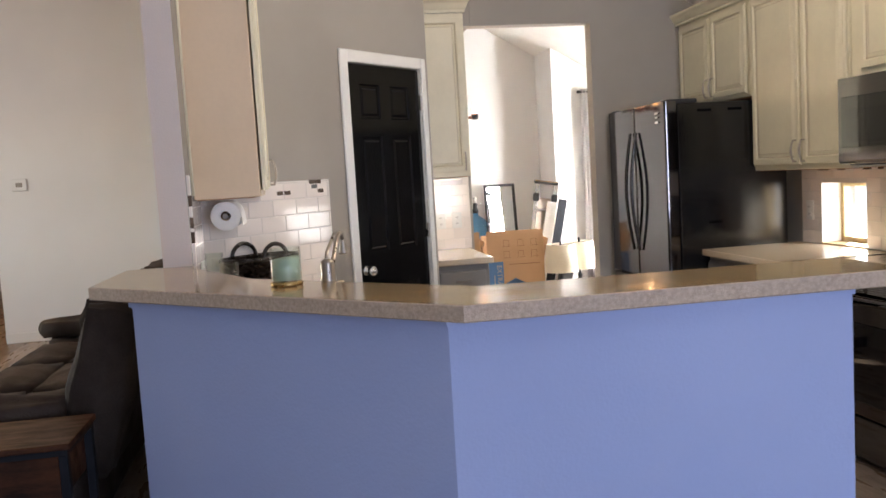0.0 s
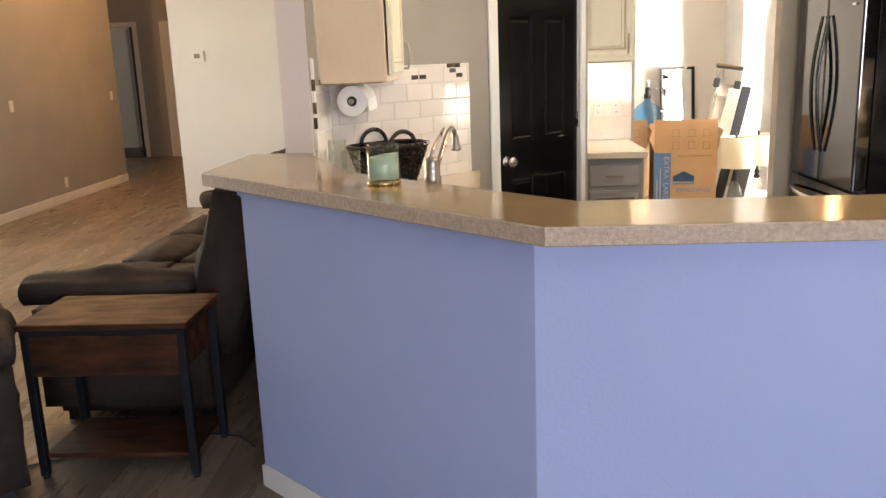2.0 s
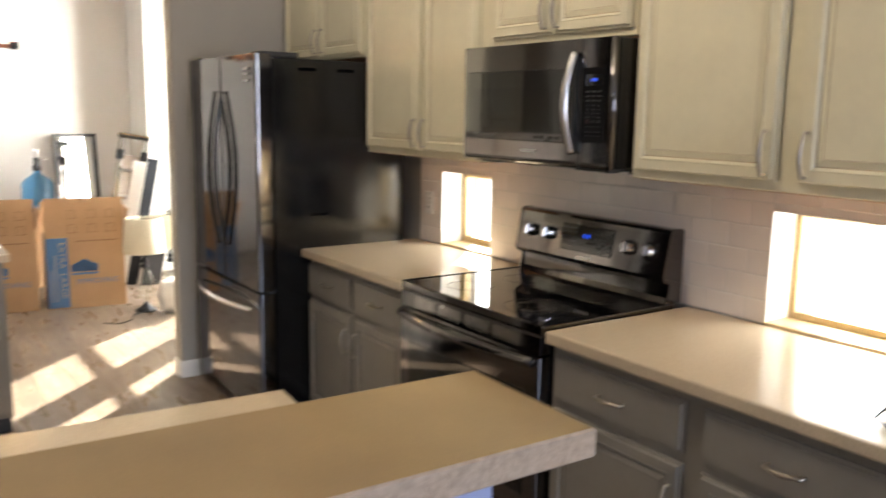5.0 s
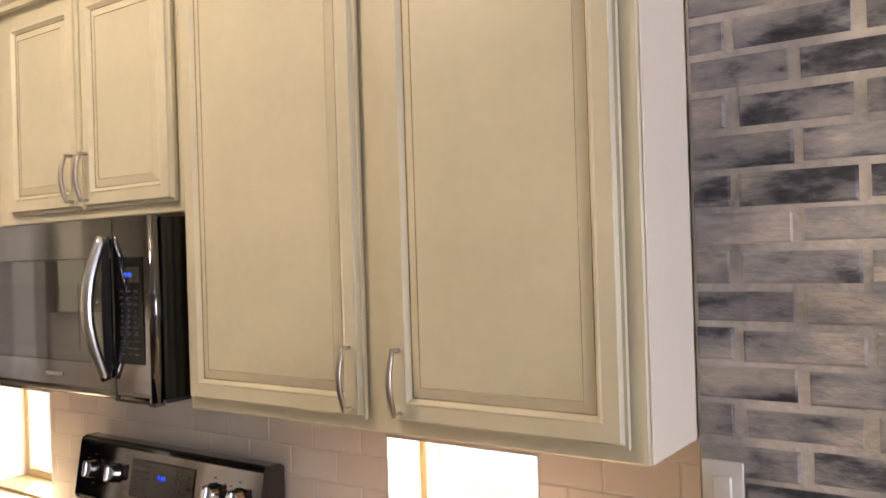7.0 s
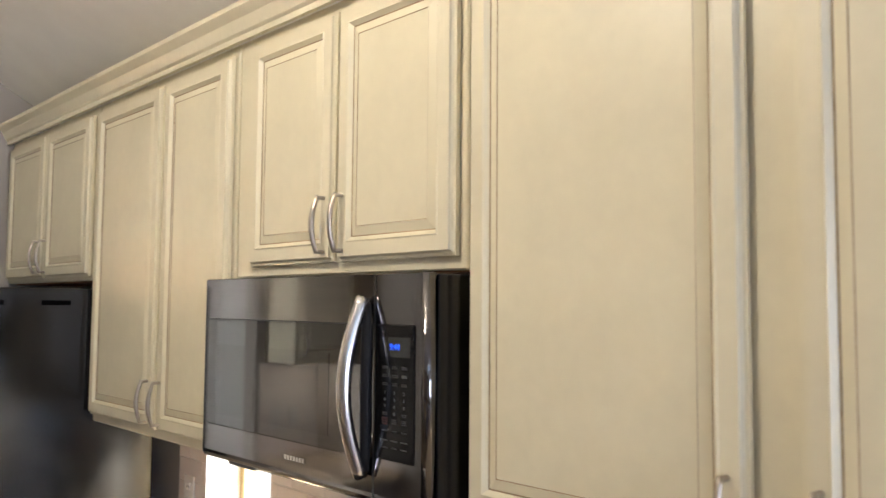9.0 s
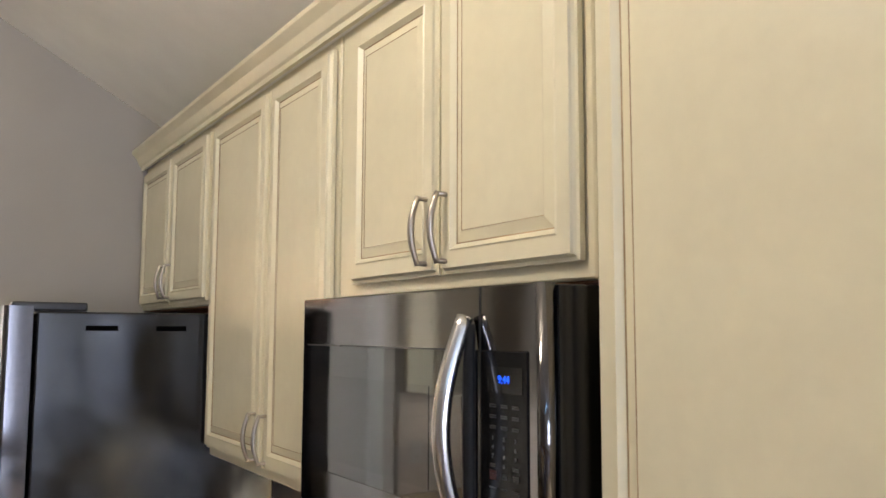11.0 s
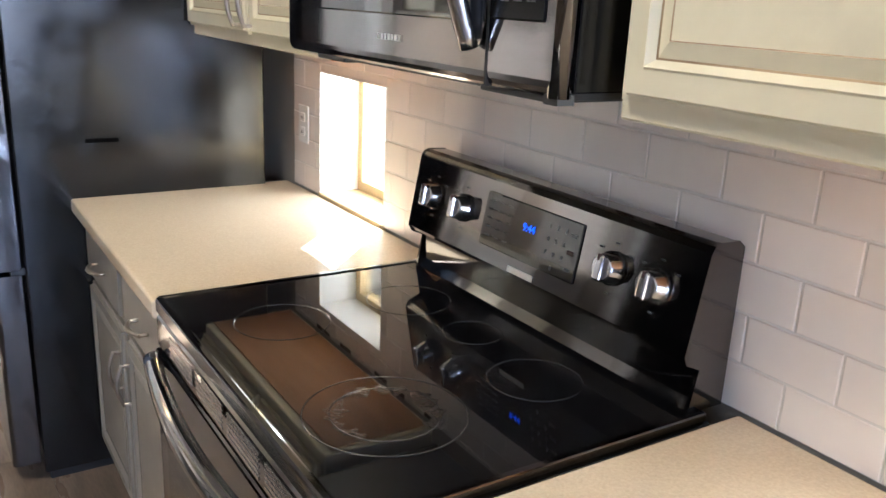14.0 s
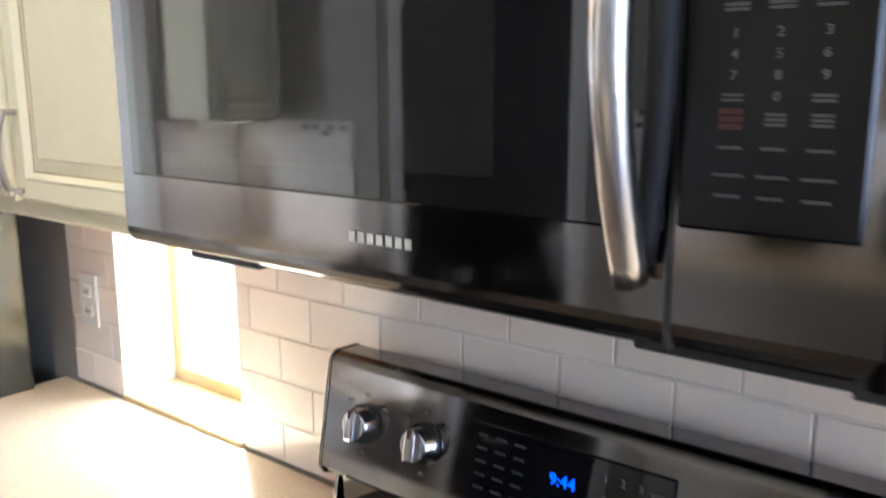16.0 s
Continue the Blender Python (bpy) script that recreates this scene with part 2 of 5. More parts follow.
def merge(*bms):
    out = bmesh.new()
    me = bpy.data.meshes.new("tmp")
    for b in bms:
        b.to_mesh(me)
        out.from_mesh(me)
        b.free()
    bpy.data.meshes.remove(me)
    return out


def moved(bm, m):
    bmesh.ops.transform(bm, matrix=m, verts=bm.verts)
    return bm


def tube(points, r, seg=8, r2=None, flat=1.0):
    """A round bar swept along points; r2 is the radius at its middle."""
    bm, rings = bmesh.new(), []
    pts = [Vector(p) for p in points]
    side = None
    for i, p in enumerate(pts):
        d = (pts[min(i + 1, len(pts) - 1)] - pts[max(i - 1, 0)]).normalized()
        if side is None:
            side = d.orthogonal().normalized()
        side = (side - d * side.dot(d)).normalized()
        up = d.cross(side)
        k = r if r2 is None else r + (r2 - r) * math.sin(math.pi * i / (len(pts) - 1))
        rings.append([bm.verts.new(p + (side * math.cos(a) + up * math.sin(a) * flat) * k) for a in (2 * math.pi * j / seg for j in range(seg))])
    for a, b in zip(rings, rings[1:]):
        for j in range(seg):
            bm.faces.new((a[j], a[(j + 1) % seg], b[(j + 1) % seg], b[j]))
    bm.faces.new(rings[0][::-1])
    bm.faces.new(rings[-1])
    for f in bm.faces:
        f.smooth = len(f.verts) == 4
    bmesh.ops.recalc_face_normals(bm, faces=bm.faces[:])
    return bm


def arc(p, q, bulge, n=12):
    """Points from p to q that swell out by the vector bulge."""
    p, q, b = Vector(p), Vector(q), Vector(bulge)
    return [p.lerp(q, i / n) + b * math.sin(math.pi * i / n) for i in range(n + 1)]


def lathe(profile, seg=24, close=True):
    """A turned body from (radius, height) pairs."""
    bm, rings = bmesh.new(), []
    for r, z in profile:
        rings.append([bm.verts.new((r * math.cos(a), r * math.sin(a), z)) for a in (2 * math.pi * j / seg for j in range(seg))])
    for a, b in zip(rings, rings[1:]):
        for j in range(seg):
            bm.faces.new((a[j], a[(j + 1) % seg], b[(j + 1) % seg], b[j])).smooth = True
    if close:
        bm.faces.new(rings[0][::-1])
        bm.faces.new(rings[-1])
    bmesh.ops.recalc_face_normals(bm, faces=bm.faces[:])
    return bm


def prism(outline, z0, z1, bevel=0.0, seg=2):
    """A slab with the given outline in plan."""
    bm = bmesh.new()
    f = bm.faces.new([bm.verts.new((x, y, z0)) for x, y in outline])
    up = bmesh.ops.extrude_face_region(bm, geom=[f])
    bmesh.ops.translate(bm, vec=(0, 0, z1 - z0), verts=[v for v in up["geom"] if isinstance(v, bmesh.types.BMVert)])
    bmesh.ops.recalc_face_normals(bm, faces=bm.faces[:])
    if bevel:
        bmesh.ops.bevel(bm, geom=[e for e in bm.edges if abs(e.verts[0].co.z - e.verts[1].co.z) < 1e-6], offset=bevel, segments=seg, affect="EDGES")
    return bm


def mesh_of(name, bm, *mats):
    me = bpy.data.meshes.new(name)
    bm.to_mesh(me)
    bm.free()
    for m in mats:
        me.materials.append(m)
    return me


def part(name, bm, mats, parent, label=""):
    """One mesh as a part under a thing or under a part."""
    mats = mats if isinstance(mats, (list, tuple)) else (mats,)
    ob = new(name, mesh_of(name, bm, *mats))
    ob.parent = parent
    return tagged(ob, label)


def thing(name, m, label, category, group=""):
    ob = new(name)
    ob.empty_display_size = 0.1
    ob.matrix_world = m
    return tagged(ob, label, category, group)


def split_faces(bm, test):
    """Take the faces that pass the test out of a bmesh, into one of their own."""
    other = bm.copy()
    bmesh.ops.delete(other, geom=[f for f in other.faces if not test(f)], context="FACES")
    bmesh.ops.delete(bm, geom=[f for f in bm.faces if test(f)], context="FACES")
    return other


def single(name, bm, mats, label, category, group="", m=None):
    """A thing of one piece."""
    mats = mats if isinstance(mats, (list, tuple)) else (mats,)
    ob = new(name, mesh_of(name, bm, *mats))
    if m is not None:
        ob.matrix_world = m
    return tagged(ob, label, category, group)


def setting(name, bm, mats, label="", category=""):
    mats = mats if isinstance(mats, (list, tuple)) else (mats,)
    return tagged(new(name, mesh_of(name, bm, *mats)), label, category, "", "structure")


def wall_bm(length, thick, z0, z1, holes=(), top=None):
    """A wall along local x with real openings (x0, x1, z0, z1); top(x) gives a sloping upper edge."""
    xs = sorted({0, length, *[v for h in holes for v in h[:2]]})
    zs = sorted({z0, z1, *[v for h in holes for v in h[2:]]})
    bms = []
    for a, b in zip(xs, xs[1:]):
        for c, d in zip(zs, zs[1:]):
            if any(h[0] <= a and b <= h[1] and h[2] <= c and d <= h[3] for h in holes):
                continue
            bm = bm_box(a, b, 0, thick, c, d)
            if top and d == z1:
                for v in bm.verts:
                    if abs(v.co.z - d) < 1e-6:
                        v.co.z = max(top(v.co.x), c + 0.02)
            bms.append(bm)
    out = merge(*bms)
    bmesh.ops.remove_doubles(out, verts=out.verts[:], dist=1e-5)
    seen = {}
    for f in out.faces:
        seen.setdefault(frozenset(v.index for v in f.verts), []).append(f)
    bmesh.ops.delete(out, geom=[f for fs in seen.values() if len(fs) > 1 for f in fs], context="FACES_ONLY")
    return out


EAST = lambda y, z=0.0, x=2.81: pose(x, y, z, 0, 0, -90)     # units on the east wall: local x runs towards -y, front at local y = 0

# ---- structure ----
XE = 3.13            # east wall, face of its tiles


def roof(x):
    """Height of the vaulted ceiling."""
    return 2.45 + 0.564 * (XE - x) if x > -0.6 else 2.45 + 0.564 * (XE + 0.6) - 0.25 * (-0.6 - x)


setting("ground", bm_box(-300, 300, -300, 300, -0.6, -0.30), EARTH, "dry pale ground outside the house", "ground")
setting("floor", bm_box(-7.4, 4.2, -3.7, 16.0, -0.30, -0.006), PLANK_BASE, "grey-brown wood-look plank floor", "floor")
T = 0.012
# east wall of kitchen with its two small windows
setting("wall_east", moved(wall_bm(9.45, 0.22, 0, 2.6, [(1.45, 1.86, 0.862, 1.25), (3.325, 3.735, 0.862, 1.25)]), pose(XE + T, 5.95, 0, 0, 0, -90)), TAUPE, "taupe painted wall with two small windows", "wall")
# north wall left and right of the doorway to the breakfast room
DOOR_L, DOOR_R, YN, YW = 1.29, 2.16, 5.97, 5.70
setting("wall_north", moved(wall_bm(DOOR_L - 0.75, 0.12, 0, 5, (), lambda x: roof(x + 0.75)), pose(0.75, YN, 0)), TAUPE, "taupe wall behind the narrow corner cabinets", "wall")
setting("wall_doorway", moved(wall_bm(XE + T - DOOR_L, 0.11, 0, 5, [(0, DOOR_R - DOOR_L, 0, 2.445)], lambda x: roof(x + DOOR_L)), pose(DOOR_L, YW, 0)), TAUPE, "taupe wall with a wide plain opening beside the fridge", "wall")
setting("wall_doorway_return", bm_box(1.238, 1.288, YW, YN, 2.445, 3.5), TAUPE, "taupe return of the doorway wall", "wall")
# pantry: diagonal wall with the door, and its return
DL = math.hypot(1.28, 1.28)
diag = pose(-0.41, 3.81, 0, 0, 0, 45)
P0, P1 = (0.34 + 0.41) * 1.4142, (0.812 + 0.41) * 1.4142
setting("wall_pantry", moved(wall_bm(DL, 0.11, 0, 5, [(P0, P1, 0, 2.075)], lambda x: roof(-0.41 + x * 0.7071)), diag), TAUPE, "taupe diagonal pantry wall", "wall")
setting("wall_pantry_return", moved(wall_bm(0.87, 0.11, 0, 4, (), lambda x: roof(0.87)), pose(0.87, 5.10, 0, 0, 0, 90)), TAUPE, "taupe pantry return wall", "wall")
# wall between kitchen and living room, with its bare end
west = moved(wall_bm(5.38, 0.115, 0, 5, (), lambda x: roof(-0.41)), pose(-0.41, 3.42, 0, 0, 0, 90))
west.normal_update()
for f in west.faces:
    f.material_index = 1 if f.normal.x > 0.5 else 0
setting("wall_west", west, (PINK_WALL, TAUPE), "white painted wall with a bare end", "wall")
# living room: wall with the thermostat, hallway
setting("wall_living_north", moved(wall_bm(2.43, 0.12, 0, 5, (), lambda x: roof(x - 2.96)), pose(-2.96, 8.8, 0)), WHITE_WALL, "white living room wall", "wall")
setting("wall_hall_east", moved(wall_bm(6.5, 0.12, 0, 4), pose(-2.84, 8.92, 0, 0, 0, 90)), WHITE_WALL, "white hallway wall", "wall")
setting("wall_hall_west", moved(wall_bm(14.7, 0.12, 0, 5, [(8.3, 10.7, 0.6, 2.3)]), pose(-4.6, -3.6, 0, 0, 0, 90)), TAUPE, "long warm taupe living room wall", "wall")
setting("wall_hall_end", moved(wall_bm(4.5, 0.12, 0, 4, [(1.06, 1.79, 0, 2.15)]), pose(-7.3, 14.0, 0)), TAUPE, "taupe end wall of the hallway", "wall")
setting("wall_hall_far_west", bm_box(-7.4, -7.28, 11.0, 15.9, 0, 4), TAUPE, "taupe wall at the end of the hallway", "wall")
setting("wall_hall_corner", bm_box(-7.3, -4.72, 11.1, 11.22, 0, 5), TAUPE, "taupe corner wall", "wall")
setting("wall_beyond_hall", bm_box(-7.4, -2.8, 15.8, 15.95, 0, 4), WHITE_WALL, "white wall of the room beyond", "wall")
# dining room end with its wide window
setting("wall_south", moved(wall_bm(8.0, 0.15, 0, 5, [(5.55, 7.65, 0.55, 2.35)], lambda x: roof(x - 4.75)), pose(-4.75, -3.6, 0)), WHITE_WALL, "white wall with a wide window", "wall")
# breakfast room
setting("wall_breakfast_north", moved(wall_bm(3.3, 0.12, 0, 5, (), lambda x: roof(x - 0.41) + 0.22), pose(-0.41, 9.6, 0)), WHITE_WALL, "white breakfast room wall", "wall")
setting("wall_breakfast_alcove", bm_box(2.885, 3.86, 8.97, 9.72, 0, 4), WHITE_WALL, "white wall beside the recess", "wall")
bm = bm_box(0.6, 2.885, 8.97, 9.6, 0, 1)
for v in bm.verts:
    v.co.z = roof(v.co.x) + 0.20 if v.co.z > 0.5 else 2.775 + 0.55 * (2.885 - v.co.x)
setting("soffit_breakfast", bm, WHITE_WALL, "sloping white soffit over the recess", "ceiling")
setting("wall_breakfast_east", moved(wall_bm(4.45, 0.12, 0, 4, [(1.66, 2.35, 0.5, 1.588), (1.66, 2.35, 1.602, 2.2), (2.60, 3.02, 0.5, 1.588), (2.60, 3.02, 1.602, 2.2)]), pose(3.86, 10.42, 0, 0, 0, -90)), WHITE_WALL, "white wall with tall divided windows", "wall")
setting("wall_breakfast_south", bm_box(XE + T + 0.22, 3.98, 5.85, 5.97, 0, 4), WHITE_WALL, "white wall", "wall")
setting("wall_breakfast_west", bm_box(-0.53, -0.41, 8.7, 9.72, 0, 5), WHITE_WALL, "white wall", "wall")
# vaulted ceilings
def vault(name, x0, x1, y0, y1, lift, slope, x_ref, z_ref):
    bm = bm_box(x0, x1, y0, y1, 0, 0.1)
    for v in bm.verts:
        v.co.z += z_ref + slope * (x_ref - v.co.x) + lift
    setting(name, bm, CEIL, "pale vaulted ceiling", "ceiling")


vault("ceiling_kitchen", -0.6, XE + 0.23, -3.8, 5.82, 0, 0.564, XE, 2.45)
vault("ceiling_breakfast", -0.6, 3.98, 5.82, 10.5, 0.17, 0.564, XE, 2.45)
vault("ceiling_living", -7.4, -0.6, -3.8, 16.1, 0, -0.25, -0.6, 2.45 + 0.564 * (XE + 0.6))
# ---- half wall and bar ----
HA, HB, HC = Vector((-0.536, 2.809)), Vector((0.384, 1.968)), Vector((1.458, 1.893))


def inward(p, q, d):
    n = (q - p).normalized()
    return Vector((-n.y, n.x)) * d


def offset_line(pts, d):
    """The polyline shifted to its left by d, mitred."""
    out = [pts[0] + inward(pts[0], pts[1], d)]
    for a, b, c in zip(pts, pts[1:], pts[2:]):
        n1, n2 = inward(a, b, 1), inward(b, c, 1)
        k = (n1 + n2).normalized()
        out.append(b + k * (d / k.dot(n1)))
    return out + [pts[-1] + inward(pts[-2], pts[-1], d)]


inner = offset_line([HA, HB, HC], 0.12)
setting("half_wall", prism([tuple(p) for p in (HA, HB, HC, *inner[::-1])], 0, 1.0465), BLUE_WALL, "pale blue-grey painted half wall under the bar", "half wall")

# bar slab: outer edge overhangs the half wall, inner edge runs over the kitchen counter
BAR = [(-0.685, 2.875), (0.399, 1.825), (1.573, 1.812), (1.584, 2.11), (0.500, 2.14), (-0.14, 2.77), (-0.395, 3.33), (-0.405, 3.415), (-0.67, 3.44)]
bar = thing("bar_counter", pose(0, 0, 1.0770), "tan speckled bar counter top with a rough pale edge", "counter")
bm = prism(BAR, 0.0, 0.043, 0.003, 1)
rough_edge = split_faces(bm, lambda f: f.calc_center_median().z < 0.0428)
part("slab", bm, BAR_TOP, bar)
part("rough_edge", rough_edge, BAR_EDGE, bar, "rough pale speckled edge")
# shadow moulding under the slab
mould_out, mould_in = offset_line([HA, HB, HC], -0.014), offset_line([HA, HB, HC], 0.01)
setting("trim_half_wall", prism([tuple(p) for p in (*mould_out, *mould_in[::-1])], 1.047, 1.0766, 0.006), BLUE_WALL, "painted cove trim under the bar", "trim")
base_out = offset_line([HA, HB, HC], -0.014)
face_line = offset_line([HA, HB, HC], -0.001)
setting("baseboard_half_wall", prism([tuple(p) for p in (*base_out, *face_line[::-1])], 0.0, 0.085, 0.004), TRIM, "white baseboard", "baseboard")

# lower kitchen counter behind the half wall, with the sink cabinets under it
LOW = [(-0.405, 3.03), (0.44, 2.16), (1.475, 2.05), (1.535, 2.79), (0.80, 2.83), (0.24, 3.36), (0.24, 4.44), (-0.405, 3.80)]
SINK = pose(0.36, 2.86, 0, 0, 0, -42)
counter_bm = prism(LOW, 0.857, 0.897, 0.006)
counter_bm.normal_update()
counter_edge = split_faces(counter_bm, lambda f: f.normal.z <= 0.1)
low_counter = single("sink_counter", counter_bm, COUNTER, "cream speckled counter beside the sink", "counter")
part("edge", counter_edge, COUNTER, low_counter)
sink_base = thing("sink_cabinet", pose(0, 0, 0), "grey painted base cabinet under the sink", "cabinet")
part("body", prism([(-0.40, 3.06), (0.44, 2.20), (1.44, 2.10), (1.49, 2.74), (0.78, 2.78), (0.20, 3.32), (0.20, 4.38), (-0.40, 3.78)], 0.09, 0.856), GREY_CAB, sink_base)
part("toe_kick", prism([(-0.36, 3.10), (0.44, 2.26), (1.38, 2.16), (1.42, 2.68), (0.74, 2.72), (0.14, 3.28), (0.14, 4.26), (-0.36, 3.76)], 0.0, 0.089), BLACK_PLASTIC, sink_base)
# sink rim set into the counter
rim = thing("sink", SINK @ pose(0, 0, 0.897), "cream drop-in kitchen sink", "sink")
part("rim", merge(bm_box(-0.36, 0.36, -0.20, -0.17, 0.001, 0.012, 0.004), bm_box(-0.36, 0.36, 0.17, 0.20, 0.001, 0.012, 0.004), bm_box(-0.36, -0.33, -0.17, 0.17, 0.001, 0.012, 0.004), bm_box(0.33, 0.36, -0.17, 0.17, 0.001, 0.012, 0.004)), COUNTER, rim)
part("basin", bm_box(-0.33, 0.33, -0.17, 0.17, 0.0005, 0.002), STEEL, rim, "shaded steel basin")

# ---- cabinets ----
RAW_WOOD = material("bare_brown_wood", (0.40, 0.20, 0.09), 0.6, var=0.15, scale=4, grain=30, stretch=(1, 6, 1))
def panel_door(w, h, t=0.02, stile=0.040):
    """A door with a raised panel; groove faces carry the second material. Local: x 0..w, front at y = -t, z 0..h."""
    bm = bm_box(0, w, -t, 0, 0, h)
    bm.faces.ensure_lookup_table()
    front = min(bm.faces, key=lambda f: f.calc_center_median().y)
    bmesh.ops.bevel(bm, geom=list(front.edges), offset=0.010, segments=3, affect="EDGES")
    front = min(bm.faces, key=lambda f: (round(f.calc_center_median().y, 4), -f.calc_area()))
    bmesh.ops.inset_region(bm, faces=[front], thickness=stile, depth=0)
    bmesh.ops.inset_region(bm, faces=[front], thickness=0.004, depth=0.002)
    bmesh.ops.inset_region(bm, faces=[front], thickness=0.012, depth=-0.009)
    a = bmesh.ops.inset_region(bm, faces=[front], thickness=0.0035, depth=-0.001)
    for f in a["faces"]:
        f.material_index = 1
    bmesh.ops.inset_region(bm, faces=[front], thickness=0.026, depth=0.0055)
    b = bmesh.ops.inset_region(bm, faces=[front], thickness=0.0022, depth=-0.0010)
    for f in b["faces"]:
        f.material_index = 1
    return bm


def slab_drawer(w, h, t=0.02):
    bm = bm_box(0, w, -t, 0, 0, h)
    front = min(bm.faces, key=lambda f: f.calc_center_median().y)
    bmesh.ops.bevel(bm, geom=list(front.edges), offset=0.010, segments=3, affect="EDGES")
    return bm


def pull(length, upright=True, stand=0.030, r=0.0055):
    """An arched bar pull with two posts, centred, standing off along -y."""
    a, b = ((0, 0, -length / 2), (0, 0, length / 2)) if upright else ((-length / 2, 0, 0), (length / 2, 0, 0))
    off = Vector((0, -stand, 0))
    bow = tube(arc(Vector(a) + off * 0.62, Vector(b) + off * 0.62, (0, -0.015, 0), 12), r * 0.85, 10, r * 1.15)
    k = 0.94
    posts = [tube([Vector(p) * k, Vector(p) * k + off * 0.12, Vector(p) * k + off * 0.16, Vector(p) * k + off * 0.78], r * 0.72, 8, r * 0.9) for p in (a, b)]
    return merge(bow, *posts)


def place(ob, x, y, z):
    ob.location = (x, y, z)
    return ob


def upper_cabinet(m, w, h, depth, doors, label, paint=CREAM, glaze=GLAZE, pull_len=0.125, pulls=None, rail=0.03, group="kitchen upper cabinets", body_paint=None):
    """doors: (x0, x1, z0, z1, side of the pull 'l' or 'r' or '')."""
    c = thing("upper_cabinet", m, label, "cabinet", group)
    part("body", bm_box(0, w, 0.02, depth, 0.004, h, 0.003), body_paint or paint, c)
    part("underside", bm_box(0.018, w - 0.018, 0.045, depth - 0.01, 0.0, 0.0045), RAW_WOOD, c, "bare brown wooden underside")
    for x0, x1, z0, z1, s, *gap in doors:
        d = place(part("door", panel_door(x1 - x0, z1 - z0), (paint, glaze), c), x0, 0.0165 - sum(gap), z0)
        if s:
            px = 0.027 if s == "l" else x1 - x0 - 0.027
            place(part("handle", pull(pull_len), NICKEL, d, "brushed nickel bar pull"), px, -0.02, 0.080)
    return c


def base_cabinet(m, w, h, depth, fronts, label, paint=GREY_CAB, glaze=GREY_GLAZE, group="kitchen base cabinets"):
    """fronts: (kind, x0, x1, z0, z1, pull side)."""
    c = thing("base_cabinet", m, label, "cabinet", group)
    part("body", bm_box(0, w, 0.02, depth, 0.09, h, 0.003), paint, c)
    part("toe_kick", bm_box(0.004, w - 0.004, 0.08, depth - 0.02, 0, 0.089), BLACK_PLASTIC, c, "dark recessed toe kick")
    for kind, x0, x1, z0, z1, s in fronts:
        if kind == "drawer":
            d = place(part("drawer", slab_drawer(x1 - x0, z1 - z0), (paint, glaze), c), x0, 0.02, z0)
            place(part("handle", pull(0.10, False), NICKEL, d, "brushed nickel bar pull"), (x1 - x0) / 2, -0.02, (z1 - z0) / 2)
        else:
            d = place(part("door", panel_door(x1 - x0, z1 - z0, 0.02, 0.038), (paint, glaze), c), x0, 0.02, z0)
            px = 0.03 if s == "l" else x1 - x0 - 0.03
            place(part("handle", pull(0.11), NICKEL, d, "brushed nickel bar pull"), px, -0.02, z1 - z0 - 0.12)
    return c


UD = XE - 2.812   # depth of the upper cabinets
upper_cabinet(EAST(5.69, 1.80, 2.81), 0.96, 0.60, UD, [(0.03, 0.47, 0.02, 0.57, "r"), (0.495, 0.935, 0.02, 0.57, "l")], "cream glazed upper cabinet over the fridge")
upper_cabinet(EAST(4.72, 1.335, 2.81), 0.93, 1.065, UD, [(0.025, 0.51, 0.03, 1.035, "r"), (0.535, 0.915, 0.03, 1.035, "l")], "tall cream glazed upper cabinet with two doors")
upper_cabinet(EAST(3.78, 1.79, 2.81), 0.83, 0.61, UD, [(0.085, 0.438, 0.03, 0.58, "r"), (0.45, 0.812, 0.03, 0.58, "l")], "short cream glazed upper cabinet over the microwave")
wide = upper_cabinet(EAST(2.945, 1.335, 2.81), 1.10, 1.065, UD, [(0.015, 0.535, 0.03, 1.035, "r"), (0.603, 1.071, 0.03, 1.035, "l")], "tall cream glazed upper cabinet with two wide doors")
part("end_panel", bm_box(1.1003, 1.104, 0.024, UD - 0.09, 0.006, 1.064, 0.001), WARM_WHITE, wide, "white painted end panel")
# crown moulding along all of them
def crown(m, length, drop=0.10, out=0.055, back=0.3, paint=CREAM, ends=(True, True)):
    prof = [(0.0, 0.0), (-0.012, 0.0), (-0.012, 0.018), (-0.020, 0.026), (-0.034, 0.060), (-0.050, 0.078), (-0.055, 0.084), (-0.055, 0.10), (0.0, 0.10)]
    prof = [(y * out / 0.055, z * drop / 0.10) for y, z in prof]
    bm = bmesh.new()
    rows = []
    for x, sgn, on in ((0, -1, ends[0]), (length, 1, ends[1])):
        rows.append([bm.verts.new((x - sgn * y * on, y, z)) for y, z in prof])
    n = len(prof)
    for i in range(n):
        bm.faces.new((rows[0][i], rows[0][(i + 1) % n], rows[1][(i + 1) % n], rows[1][i]))
    for r, sgn, on in ((rows[0], -1, ends[0]), (rows[1], 1, ends[1])):
        if on:
            b = [bm.verts.new((v.co.x, back, v.co.z)) for v in r]
            for i in range(n - 1):
                bm.faces.new((r[i], r[i + 1], b[i + 1], b[i]))
    bmesh.ops.recalc_face_normals(bm, faces=bm.faces[:])
    return moved(bm, m)


single("crown_moulding", crown(EAST(5.69, 2.393, 2.815), 3.845, 0.080, 0.050), CREAM, "cream glazed crown moulding over the cabinets", "moulding")

